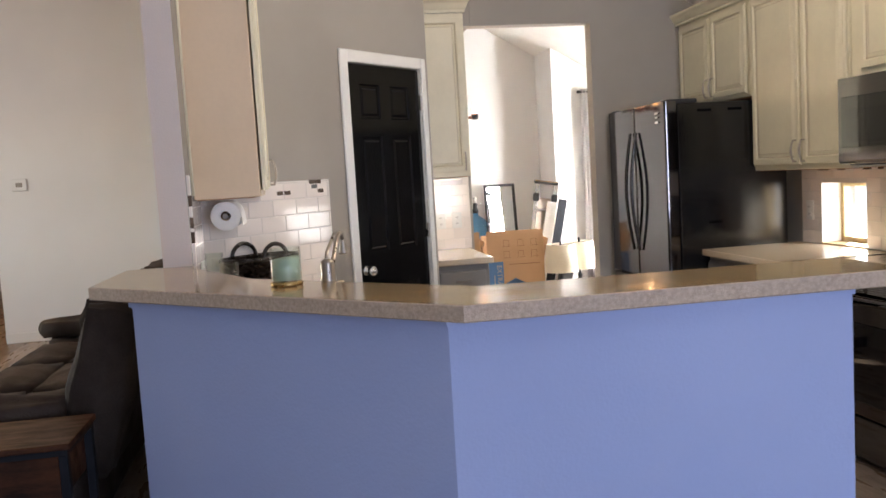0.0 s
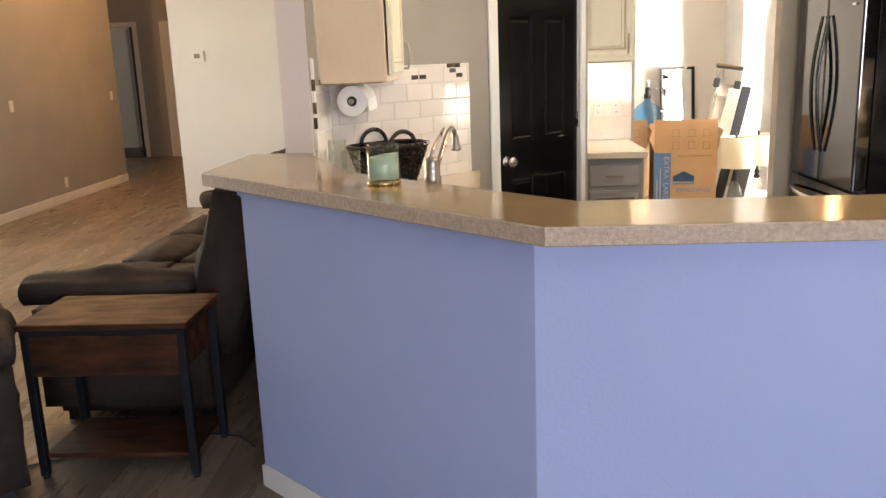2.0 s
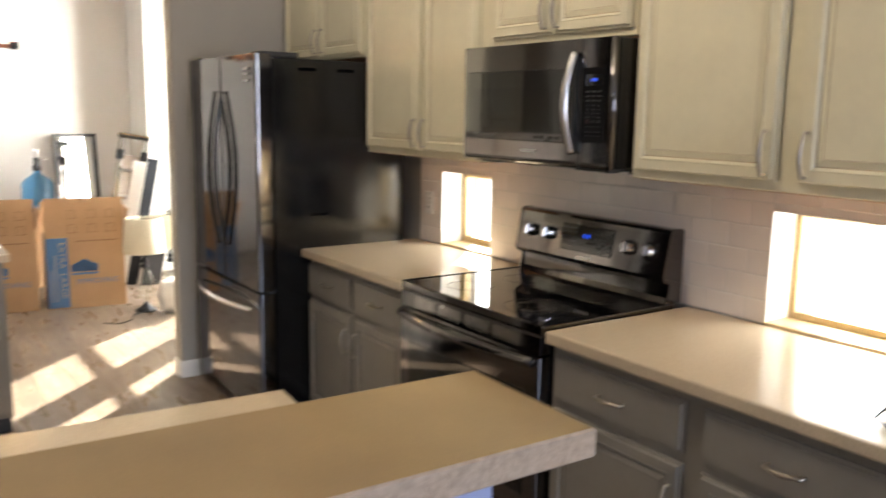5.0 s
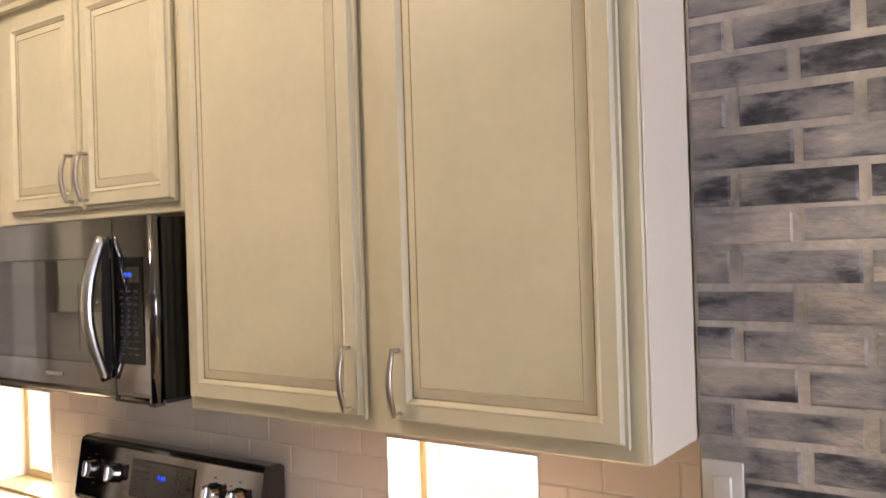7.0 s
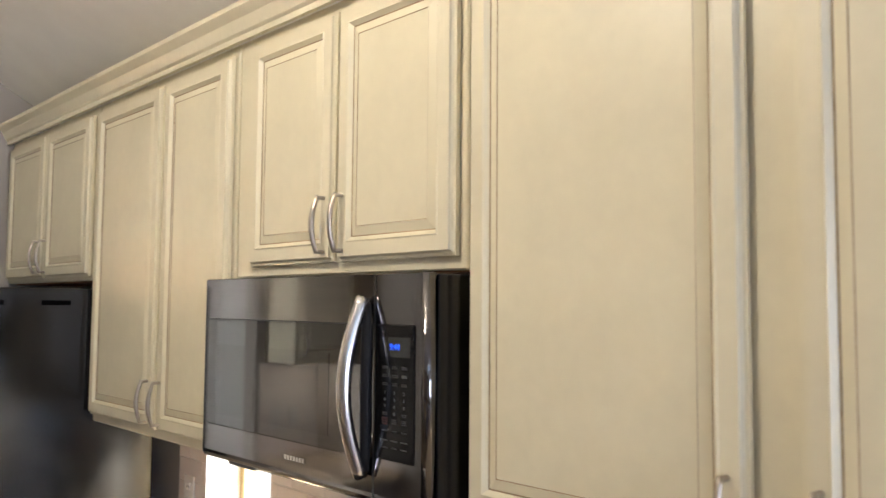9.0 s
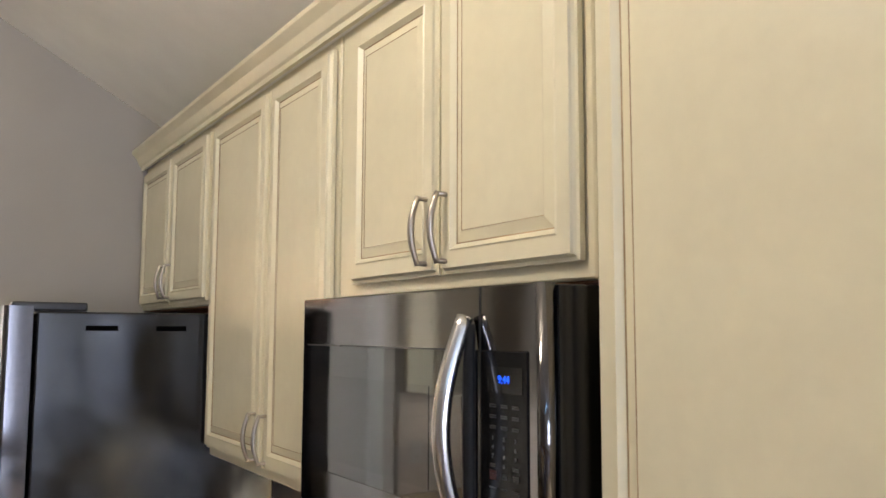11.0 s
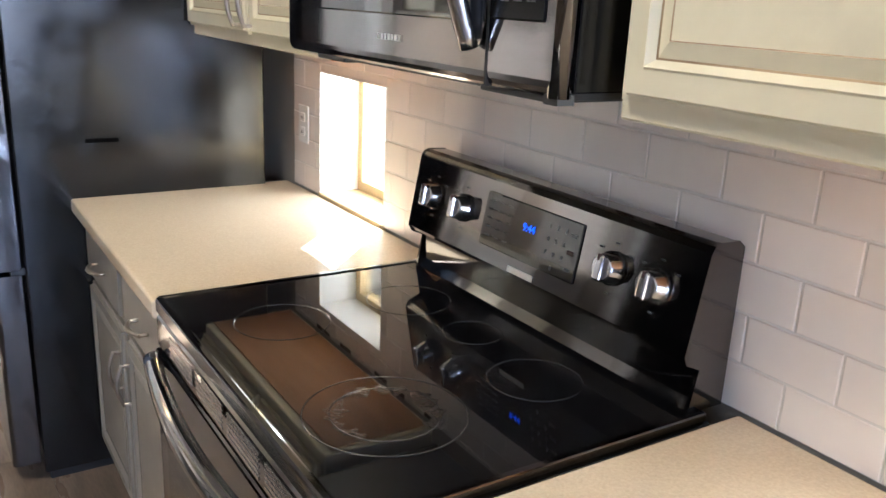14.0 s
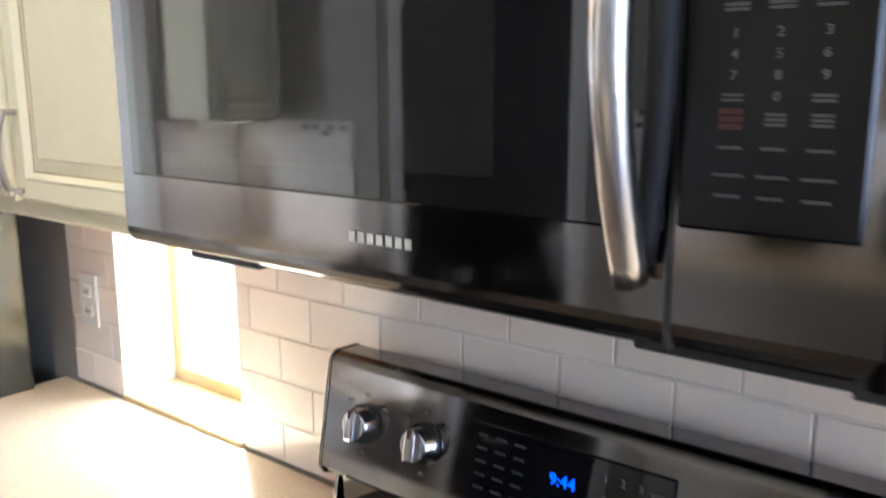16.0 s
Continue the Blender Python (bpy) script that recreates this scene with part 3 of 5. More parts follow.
BH = 0.836
base_cabinet(EAST(4.72, 0, 2.49), 0.925, BH, XE - 2.50, [("drawer", 0.02, 0.45, 0.655, 0.805, ""), ("drawer", 0.485, 0.905, 0.655, 0.805, ""), ("door", 0.02, 0.45, 0.11, 0.63, "r"), ("door", 0.485, 0.905, 0.11, 0.63, "l")], "grey painted base cabinet with two drawers and two doors")
base_cabinet(EAST(2.935, 0, 2.49), 1.10, BH, XE - 2.50, [("drawer", 0.02, 0.53, 0.655, 0.80, ""), ("drawer", 0.59, 1.09, 0.655, 0.80, ""), ("door", 0.02, 0.53, 0.11, 0.625, "r"), ("door", 0.59, 1.09, 0.11, 0.625, "l")], "grey painted base cabinet with two wide drawers")
base_cabinet(EAST(1.83, 0, 2.49), 0.95, BH, XE - 2.50, [("drawer", 0.02, 0.93, 0.655, 0.80, ""), ("door", 0.02, 0.46, 0.11, 0.625, "r"), ("door", 0.49, 0.93, 0.11, 0.625, "l")], "grey painted base cabinet at the end of the run")
for ya, yb in ((4.735, 3.79), (2.925, 0.86)):
    top = bm_box(2.46, XE - 0.002, yb, ya, 0.837, 0.877, 0.007, 3)
    top.normal_update()
    front = split_faces(top, lambda f: f.normal.x < -0.5)
    ct = single("counter_top", top, COUNTER, "cream speckled counter top on the grey cabinets", "counter", "kitchen counter tops")
    part("front_edge", front, COUNTER, ct)

# ---- appliances ----
random.seed(3)
def text_bm(body, size, depth=0.0006):
    """Lettering in the built-in font, centred; it lies in local x and z, facing -y."""
    cu = bpy.data.curves.new("text", "FONT")
    cu.body, cu.size, cu.align_x, cu.align_y, cu.extrude, cu.resolution_u = body, size, "CENTER", "CENTER", depth, 2
    ob = new("text", cu)
    me = bpy.data.meshes.new_from_object(ob.evaluated_get(bpy.context.evaluated_depsgraph_get()))
    bm = bmesh.new()
    bm.from_mesh(me)
    bpy.data.objects.remove(ob)
    bpy.data.curves.remove(cu)
    bpy.data.meshes.remove(me)
    return moved(bm, pose(0, 0, 0, 90))


def bars(spots, h, y=-0.0012):
    """Plain bars for unreadable print: (x, z, width)."""
    return merge(*[bm_box(x - w / 2, x + w / 2, y, y + 0.001, z - h / 2, z + h / 2) for x, z, w in spots])


def small_print(x, z, w, rows, h=0.0019, y=-0.0034):
    """A key's unreadable legend: short broken strokes in one to three lines."""
    out = []
    for r in range(rows):
        zz, a = z + (r - (rows - 1) / 2) * (h + 0.0011), -w / 2
        while a < w / 2:
            b = min(a + random.uniform(0.0012, 0.0030), w / 2)
            out.append(bm_box(x + a, x + b, y, y + 0.001, zz - h / 2, zz + h / 2))
            a = b + 0.0006
    return merge(*out)


def bowed_front(w, h, t, bow, n=10):
    """A door skin whose front bows out; local x 0..w, front about y = 0, back y = t, z 0..h."""
    bm = bmesh.new()
    r = 0.014
    prof = [(r - r * math.cos(a), r - r * math.sin(a)) for a in (math.pi / 8 * i for i in range(4))]
    prof += [(r + (w - 2 * r) * i / n, -bow * math.sin(math.pi * i / n)) for i in range(n + 1)]
    prof += [(w - p, q) for p, q in prof[3::-1]]
    n = len(prof) - 1
    ring = prof + [(w, t), (0, t)]
    lo = [bm.verts.new((x, y, 0)) for x, y in ring]
    hi = [bm.verts.new((x, y, h)) for x, y in ring]
    k = len(ring)
    for i in range(k):
        bm.faces.new((lo[i], lo[(i + 1) % k], hi[(i + 1) % k], hi[i]))
    bm.faces.new(lo[::-1])
    bm.faces.new(hi)
    bmesh.ops.recalc_face_normals(bm, faces=bm.faces[:])
    return bm


def profile_bar(profile, x0, x1):
    """A bar along local x with the given (y, z) outline."""
    bm = bmesh.new()
    f = bm.faces.new([bm.verts.new((x0, y, z)) for y, z in profile])
    up = bmesh.ops.extrude_face_region(bm, geom=[f])
    bmesh.ops.translate(bm, vec=(x1 - x0, 0, 0), verts=[v for v in up["geom"] if isinstance(v, bmesh.types.BMVert)])
    bmesh.ops.recalc_face_normals(bm, faces=bm.faces[:])
    return bm


def fridge():
    W = 0.925
    f = thing("fridge", EAST(5.625, 0, 2.24), "black stainless french-door fridge beside the grey wall", "fridge")
    part("case", bm_box(0.005, W - 0.005, 0.085, 0.80, 0.03, 1.775, 0.006, 2), BLACK_CASE, f, "glossy black textured case")
    part("foot_grille", bm_box(0.02, W - 0.02, 0.10, 0.70, 0.0, 0.029), BLACK_PLASTIC, f)
    for nm, x0 in (("door", 0.0), ("door", W / 2 + 0.002)):
        d = place(part(nm, bowed_front(W / 2 - 0.002, 1.105, 0.075, 0.0008), BLACK_STEEL, f, "dark mirror-like steel door"), x0, 0, 0.685)
        hx = W / 2 - 0.045 if x0 == 0 else 0.043
        place(part("handle", merge(tube(arc((hx, -0.012, 0.17), (hx, -0.012, 0.94), (0, -0.043, 0), 16), 0.010, 10, 0.0125, 0.8)), DARK_STEEL, d, "curved dark steel handle"), 0, 0, 0)
    dr = place(part("freezer_drawer", bowed_front(W, 0.595, 0.075, 0.005, 14), BLACK_STEEL, f, "dark steel freezer drawer"), 0, 0, 0.075)
    part("handle", tube(arc((0.06, -0.02, 0.515), (W - 0.06, -0.02, 0.515), (0, -0.055, 0), 18), 0.011, 10, 0.014, 0.8), STEEL, dr, "curved steel handle")
    for xc in (0.012, W - 0.10):
        part("hinge_cover", bm_box(xc, xc + 0.088, 0.02, 0.22, 1.776, 1.802, 0.006, 2), BLACK_PLASTIC, f, "black hinge cover")
    # grip slots aren't cut in: flat black strips paint their inner shade
    for x in (0.26, 0.46):
        part("side_grip", bm_box(W - 0.0055, W - 0.0045, x - 0.045, x + 0.045, 1.72, 1.735), SLOT_SHADE, f, "flat black strip painted as the shade in a grip slot")
    part("side_grip", bm_box(W - 0.0055, W - 0.0045, 0.27, 0.36, 1.034, 1.046), SLOT_SHADE, f, "flat black strip painted as the shade in a grip slot")
    part("badge", bars([(W - 0.10, 1.725, 0.05), (W - 0.10, 1.70, 0.035), (W - 0.10, 1.67, 0.045)], 0.012, -0.009), SILVER, f, "small silver badge")
    part("door_gap", bm_box(0.01, W - 0.01, 0.05, 0.086, 0.668, 0.688), BLACK_PLASTIC, f)


def knob_bm():
    """A chrome dial with a flat grip, axis along -y."""
    body = lathe([(0.0285, 0.0), (0.0285, 0.006), (0.0250, 0.010), (0.0235, 0.024), (0.020, 0.027)], 24)
    grip = bm_box(-0.009, 0.009, -0.022, 0.022, 0.020, 0.036, 0.004, 2)
    return moved(merge(body, grip), pose(0, 0, 0, 90))


def spill_bm():
    """A thin ragged film round a burner ring, with gaps."""
    bm = bmesh.new()
    n, rows = 72, []
    for i in range(n + 1):
        a = 0.5 + 4.9 * i / n
        c = Vector((math.cos(a), math.sin(a), 0))
        r = 0.078 + 0.014 * noise.noise(c * 3 + Vector((5, 0, 0)))
        w = max(0.0006, 0.010 + 0.026 * noise.noise(c * 6 + Vector((0, 0, a * 1.5))))
        rows.append([bm.verts.new(c * (r - w)), bm.verts.new(c * r + Vector((0, 0, 0.0004))), bm.verts.new(c * (r + w * 0.7))])
    for p, q in zip(rows, rows[1:]):
        for k in range(2):
            bm.faces.new((p[k], p[k + 1], q[k + 1], q[k]))
    return bm


def range_cooker():
    W, Y0 = 0.845, 3.785
    r = thing("range", EAST(Y0, 0, 2.47), "black stainless electric range with a glass cooktop", "range")
    part("body", bm_box(0.003, W - 0.003, 0.035, 0.62, 0.03, 0.862, 0.003), BLACK_CASE, r, "black painted sides")
    part("foot", bm_box(0.02, W - 0.02, 0.06, 0.6, 0.0, 0.029), BLACK_PLASTIC, r)
    top = part("cooktop", bm_box(0, W, 0.0, 0.60, 0.863, 0.884, 0.004, 2), BLACK_GLASS, r, "black glass cooktop with burner rings")
    part("front_trim", bm_box(0.0, W, -0.006, 0.012, 0.855, 0.8865, 0.005, 2), BLACK_STEEL, top, "steel front lip")
    part("side_trim", bm_box(-0.003, 0.010, 0.0, 0.60, 0.872, 0.8868, 0.002), BLACK_STEEL, top)
    part("side_trim", bm_box(W - 0.010, W + 0.003, 0.0, 0.60, 0.872, 0.8868, 0.002), BLACK_STEEL, top)
    for x, y, rr in ((0.22, 0.17, 0.088), (0.22, 0.44, 0.085), (0.62, 0.17, 0.122), (0.62, 0.17, 0.082), (0.63, 0.44, 0.078), (0.42, 0.46, 0.055)):
        ring = lathe([(rr - 0.0012, 0.8842), (rr + 0.0012, 0.8842), (rr + 0.0012, 0.8846), (rr - 0.0012, 0.8846), (rr - 0.0012, 0.8842)], 48, False)
        part("burner_ring", moved(ring, pose(x, y, 0)), RING, top)
    part("spill_mark", moved(spill_bm(), pose(0.62, 0.17, 0.8842)), SMEAR, top, "greasy dried spill on the burner ring")
    # oven door
    d = part("oven_door", bm_box(0.004, W - 0.004, -0.012, 0.034, 0.235, 0.784, 0.006, 2), BLACK_STEEL, r)
    part("oven_window", bm_box(0.07, W - 0.07, -0.0145, -0.010, 0.30, 0.66, 0.003), BLACK_GLASS, d, "dark glass oven window")
    part("handle", merge(tube(arc((0.022, -0.024, 0.768), (W - 0.022, -0.024, 0.768), (0, -0.036, 0), 22), 0.0180, 12, 0.0205, 0.8), tube([(0.032, -0.008, 0.768), (0.032, -0.030, 0.768)], 0.012, 10), tube([(W - 0.032, -0.008, 0.768), (W - 0.032, -0.030, 0.768)], 0.012, 10)), BLACK_STEEL, d, "curved dark steel handle")
    v = part("vent_panel", bm_box(0.004, W - 0.004, -0.006, 0.034, 0.787, 0.852, 0.004), BLACK_STEEL, r)
    for g in range(4):
        for j in range(5):
            x0 = 0.10 + g * 0.165
            part("vent_slot", bm_box(x0, x0 + 0.14, -0.0075, -0.0055, 0.796 + j * 0.0095, 0.801 + j * 0.0095), STEEL, v)
    part("drawer", bm_box(0.004, W - 0.004, -0.008, 0.034, 0.04, 0.225, 0.006, 2), BLACK_STEEL, r, "dark steel storage drawer")
    # backguard: riser and slanted control panel
    part("riser", profile_bar([(0.588, 0.957), (0.584, 0.905), (0.574, 0.8855), (0.645, 0.8855), (0.645, 0.957)], 0.035, W - 0.022), BLACK_STEEL, r)
    bg = part("control_panel", profile_bar([(0.548, 0.982), (0.576, 1.137), (0.582, 1.147), (0.592, 1.1515), (0.632, 1.150), (0.645, 1.140), (0.645, 0.960), (0.590, 0.9585), (0.556, 0.972)], 0.032, W - 0.016), BLACK_STEEL, r)
    for xa in (0.026, W - 0.016):
        part("end_cap", profile_bar([(0.5470, 0.9815), (0.5750, 1.1375), (0.5812, 1.148), (0.592, 1.1525), (0.633, 1.151), (0.646, 1.141), (0.646, 0.8855), (0.570, 0.8855), (0.584, 0.955), (0.554, 0.968)], xa, xa + 0.006), BLACK_STEEL, bg)
    face = pose(0, 0.546, 0.978, -10.5)
    disp = part("display", moved(bm_box(0.295, 0.575, -0.003, 0.01, 0.035, 0.140, 0.002), face), BLACK_GLASS, bg, "black glass display")
    part("digits", moved(text_bm("9:44", 0.021), face @ pose(0.437, -0.0038, 0.098)), BLUE_DIGIT, disp, "glowing blue clock digits")
    keys = [(c, 0.492 + 0.022 * (i % 3), 0.118 - 0.024 * (i // 3)) for i, c in enumerate("123456789")] + [("0", 0.514, 0.046)]
    for c, x, z in keys:
        part("key", moved(text_bm(c, 0.013), face @ pose(x, -0.0036, z)), PRINT, disp)
    for i in range(15):
        part("key_legend", moved(small_print(0.318 + 0.028 * (i % 3), 0.125 - 0.017 * (i // 3), 0.016, 1, 0.0024, -0.0042), face), LEGEND, disp)
    for z in (0.115, 0.055):
        part("key_legend", moved(small_print(0.556, z, 0.016, 2, 0.0024, -0.0042), face), LEGEND, disp)
    part("stop_key", moved(small_print(0.556, 0.085, 0.016, 2, 0.0030, -0.0042), face), RED, disp)
    part("badge", moved(bars([(0.435, 0.012, 0.075)], 0.011, -0.0015), face), SILVER, bg, "plain silver badge")
    for x in (0.112, 0.222, 0.655, 0.752):
        k = part("knob", moved(knob_bm(), face @ pose(x, 0.0, 0.088)), KNOB_METAL, bg, "chrome control knob")
        part("pointer", moved(bm_box(-0.002, 0.002, -0.0368, -0.030, 0.012, 0.023), face @ pose(x, 0.0, 0.088)), RED, k)
        for a, b in ((-0.034, 0.028), (0.034, 0.028), (0, 0.042), (0, -0.042)):
            part("knob_legend", moved(bars([(x + a, 0.088 + b, 0.008)], 0.0025), face), LEGEND, bg)


SMEAR = material("dried_spill", (0.014, 0.012, 0.011), 0.16, var=0.5, scale=30, grain=120, bump=0.12)
RING = material("burner_print", (0.026, 0.026, 0.027), 0.10, var=0.05, bump=0)
range_cooker()


def microwave():
    W, H = 0.808, 0.425
    m = thing("microwave", EAST(3.765, 1.362, 2.74), "black stainless over-the-range microwave under the short cabinet", "microwave")
    part("case", bm_box(0.003, W - 0.002, 0.028, 0.38, 0.006, H - 0.002, 0.002), BLACK_CASE, m, "black painted case")
    part("bottom_grille", bm_box(0.02, W - 0.02, 0.046, 0.37, -0.007, 0.008, 0.003), BLACK_PLASTIC, m, "dark underside with lamp and filters")
    chin = [(0.027, H), (0.002, H), (0.0, H - 0.002), (0.0, 0.020), (0.0012, 0.012), (0.0045, 0.005), (0.0100, 0.001), (0.0150, 0.0), (0.027, 0.0)]
    d = part("door", profile_bar(chin, 0.0, 0.660), BLACK_STEEL, m)
    part("window", bm_box(0.022, 0.656, -0.0025, 0.004, 0.080, 0.332, 0.003), DOOR_GLASS, d, "dark reflective glass window")
    part("window_mesh", bm_box(0.065, 0.52, -0.0034, -0.0022, 0.108, 0.270), MESH, d, "greyer see-through mesh area")
    h = part("handle", merge(tube(arc((0.640, -0.013, 0.047), (0.640, -0.013, 0.380), (0, -0.042, 0), 22), 0.0128, 14, 0.0142, 0.75)), STEEL, d, "curved brushed steel handle")
    part("handle_back", tube(arc((0.646, -0.008, 0.060), (0.646, -0.008, 0.368), (0.012, -0.010, 0), 14), 0.0085, 8, 0.010, 0.7), MATT_BLACK, h, "black inner side of the handle")
    badge = part("badge_plate", bm_box(0.360, 0.440, -0.0006, 0.002, 0.042, 0.052), BLACK_STEEL, d, "plain steel strip with a silver badge")
    for i in range(7):
        part("badge_bar", bars([(0.366 + 0.0110 * i, 0.047, 0.0068)], 0.009, -0.0012), SILVER, badge)
    part("seam", bm_box(0.6590, 0.6635, -0.0008, 0.010, 0.001, H - 0.001), BLACK_PLASTIC, m, "dark seam beside the door")
    c = part("control_side", merge(profile_bar(chin, 0.6625, W - 0.0145), moved(lathe([(0.0145, 0), (0.0145, H)], 20), pose(W - 0.0145, 0.0145, 0))), BLACK_STEEL, m, "steel control side with a rounded edge")
    k = part("control_panel", bm_box(0.6640, W - 0.030, -0.0025, 0.004, 0.085, 0.332, 0.003), PANEL_GLASS, c, "black glass touch panel")
    part("display", bm_box(0.682, W - 0.042, -0.0034, -0.002, 0.272, 0.308), MESH, k, "grey clock window")
    part("digits", moved(text_bm("9:44", 0.016), pose(0.724, -0.0040, 0.290)), BLUE_DIGIT, k, "glowing blue clock digits")
    cols = (0.697, 0.7235, 0.750)
    for i, ch in enumerate("1234567890"):
        col, row = (i % 3, i // 3) if ch != "0" else (1, 3)
        part("key", moved(text_bm(ch, 0.0085), pose(cols[col], -0.0032, 0.2075 - 0.0125 * row)), PRINT, k)
    for x in cols:
        for z, w, rows in ((0.253, 0.015, 2), (0.238, 0.015, 2), (0.223, 0.015, 2), (0.139, 0.015, 1), (0.122, 0.019, 1), (0.109, 0.016, 1)):
            part("key_legend", small_print(x, z, w, rows), LEGEND, k)
    for x in (cols[0], cols[2]):
        part("key_legend", small_print(x, 0.1695, 0.013, 2), LEGEND, k)
    for x in cols[1:]:
        part("key_legend", small_print(x, 0.1565, 0.012, 3), LEGEND, k)
    part("stop_key", small_print(cols[0], 0.1565, 0.015, 3, 0.0036), RED, k)
    for xa, xb in ((0.10, 0.215), (0.63, W - 0.02)):
        part("underside_lip", bm_box(xa, xb, 0.014, 0.045, -0.008, 0.001, 0.003, 2), BLACK_PLASTIC, m, "black lip of the lower vent")
    part("lower_vent", bm_box(0.215, 0.63, 0.018, 0.045, -0.004, 0.0005, 0.002), BLACK_PLASTIC, m)
    part("corner_foot", bm_box(W - 0.03, W - 0.004, 0.004, 0.03, -0.008, 0.004), BLACK_PLASTIC, m)


MESH = material("window_mesh_glass", (0.012, 0.012, 0.0125), 0.04, var=0.1, grain=400, bump=0, shine=0.6)
# sheenless black, the shade inside the fridge's grip slots as colour
SLOT_SHADE = material("slot_shade", (0.002, 0.002, 0.002), 0.9, var=0.1, bump=0, shine=0.0)
microwave()
fridge()

# ---- pantry door, west and north-west kitchen ----
DG = pose(-0.41, 3.81, 0, 0, 0, 45)
DW = P1 - P0
pantry = tagged(new("door_1"), "black six-panel pantry door with a glass-look knob, shut", "door", "", "structure")
pantry.matrix_world = DG @ pose(P0, 0, 0)


def six_panel(w, h, t=0.035):
    """A door leaf with six raised panels, front at y = 0."""
    xs = [0, 0.105, w / 2 - 0.045, w / 2 + 0.045, w - 0.105, w]
    zs = [0, 0.22, 0.80, 1.00, 1.66, 1.76, 1.955, h]
    bm = bmesh.new()
    g = [[bm.verts.new((x, 0, z)) for z in zs] for x in xs]
    holes = []
    for i in range(5):
        for j in range(7):
            f = bm.faces.new((g[i][j], g[i + 1][j], g[i + 1][j + 1], g[i][j + 1]))
            if i in (1, 3) and j in (1, 3, 5):
                holes.append(f)
    ext = bmesh.ops.extrude_face_region(bm, geom=bm.faces[:])
    bmesh.ops.translate(bm, vec=(0, t, 0), verts=[v for v in ext["geom"] if isinstance(v, bmesh.types.BMVert)])
    bmesh.ops.recalc_face_normals(bm, faces=bm.faces[:])
    for f in [f for f in bm.faces if f.normal.y < -0.9 and f in holes] or holes:
        bmesh.ops.inset_region(bm, faces=[f], thickness=0.012, depth=-0.011)
        bmesh.ops.inset_region(bm, faces=[f], thickness=0.012, depth=0.0)
        bmesh.ops.inset_region(bm, faces=[f], thickness=0.020, depth=0.008)
    return bm


leaf = place(part("leaf", six_panel(DW - 0.008, 2.062), BLACK_DOOR, pantry, "glossy black six-panel leaf"), 0.004, 0.012, 0.008)
kb = moved(lathe([(0.028, 0.0), (0.028, 0.006), (0.011, 0.012), (0.011, 0.030), (0.022, 0.036), (0.029, 0.048), (0.027, 0.060), (0.016, 0.067), (0.004, 0.069)], 24), pose(0, 0, 0, 90))
place(part("knob", kb, CHROME, leaf, "polished round knob"), 0.062, 0.0, 0.905)
for z in (0.25, 1.05, 1.83):
    part("hinge", bm_box(DW - 0.014, DW - 0.001, -0.012, 0.012, z, z + 0.09, 0.003), NICKEL, pantry, "brushed steel hinge")
cas = 0.066
casing = merge(bm_box(-cas, 0.0, -0.016, -0.0005, 0, 2.075 + cas, 0.005), bm_box(DW, DW + cas - 0.02, -0.016, -0.0005, 0, 2.075 + cas, 0.005), bm_box(0.0, DW, -0.016, -0.0005, 2.075, 2.075 + cas, 0.005), bm_box(-0.001, 0.003, -0.001, 0.10, 0, 2.075), bm_box(DW - 0.003, DW + 0.001, -0.001, 0.10, 0, 2.075))
part("casing", casing, TRIM, pantry, "white painted casing")
# unseen sheet closing the opening; its black stands for the pantry's darkness
setting("pantry_dark_sheet", moved(bm_box(P0 - 0.1, P1 + 0.1, 0.108, 0.115, 0, 2.2), DG), BLACK_PLASTIC, "black sheet behind the door in place of the unlit pantry", "wall")

# north-west corner: narrow upper cabinet, base cabinet and counter
NX0, NX1 = 0.872, 1.275
upper_cabinet(pose(NX0, 5.645, 1.405), NX1 - 0.042 - NX0, 1.125, YN - 5.645 - 0.002, [(0.01, 0.345, 0.03, 1.10, "r")], "narrow cream upper cabinet beside the doorway")
single("crown_moulding", crown(pose(NX0, 5.65, 2.53), NX1 - 0.042 - NX0, 0.10, 0.05, 0.3, CREAM, (False, True)), CREAM, "cream crown moulding on the narrow cabinet", "moulding")
base_cabinet(pose(NX0, 5.235, 0), 0.36, BH, YN - 5.235 - 0.002, [("drawer", 0.02, 0.34, 0.66, 0.80, ""), ("door", 0.02, 0.34, 0.11, 0.635, "r")], "narrow grey base cabinet beside the doorway")
single("counter_top", bm_box(NX0, 1.255, 5.20, YN - 0.002, 0.837, 0.877, 0.006, 2), COUNTER, "short cream counter top beside the doorway", "counter", "kitchen counter tops")
# unseen glowing strip, added to carry the corner's fill light
ucl = thing("corner_fill_strip", pose(0.92, 5.775, 1.390), "unseen strip added under the narrow cream cabinet to brighten the corner", "lamp")
part("housing", bm_box(0, 0.26, 0, 0.05, 0.003, 0.0145, 0.003), TRIM, ucl)
part("diffuser", bm_box(0.01, 0.25, 0.008, 0.042, 0.0005, 0.0035, 0.001), glow("fill_strip_glow", (1.0, 0.88, 0.68), 0.6), ucl, "glowing warm face of the added strip")
# west wall: upper cabinet
upper_cabinet(pose(-0.105, 3.60, 1.378, 0, 0, 90), 0.50, 1.10, 0.298, [(0.012, 0.485, 0.03, 1.07, "r", 0.005)], "cream upper cabinet with a beige end panel by the bar", body_paint=BEIGE)
single("scribe_strip", tube([(-0.404, 3.594, 1.40), (-0.408, 3.594, 1.9), (-0.402, 3.594, 2.45)], 0.007, 6), CREAM, "narrow warped cream strip beside the cabinet", "trim")
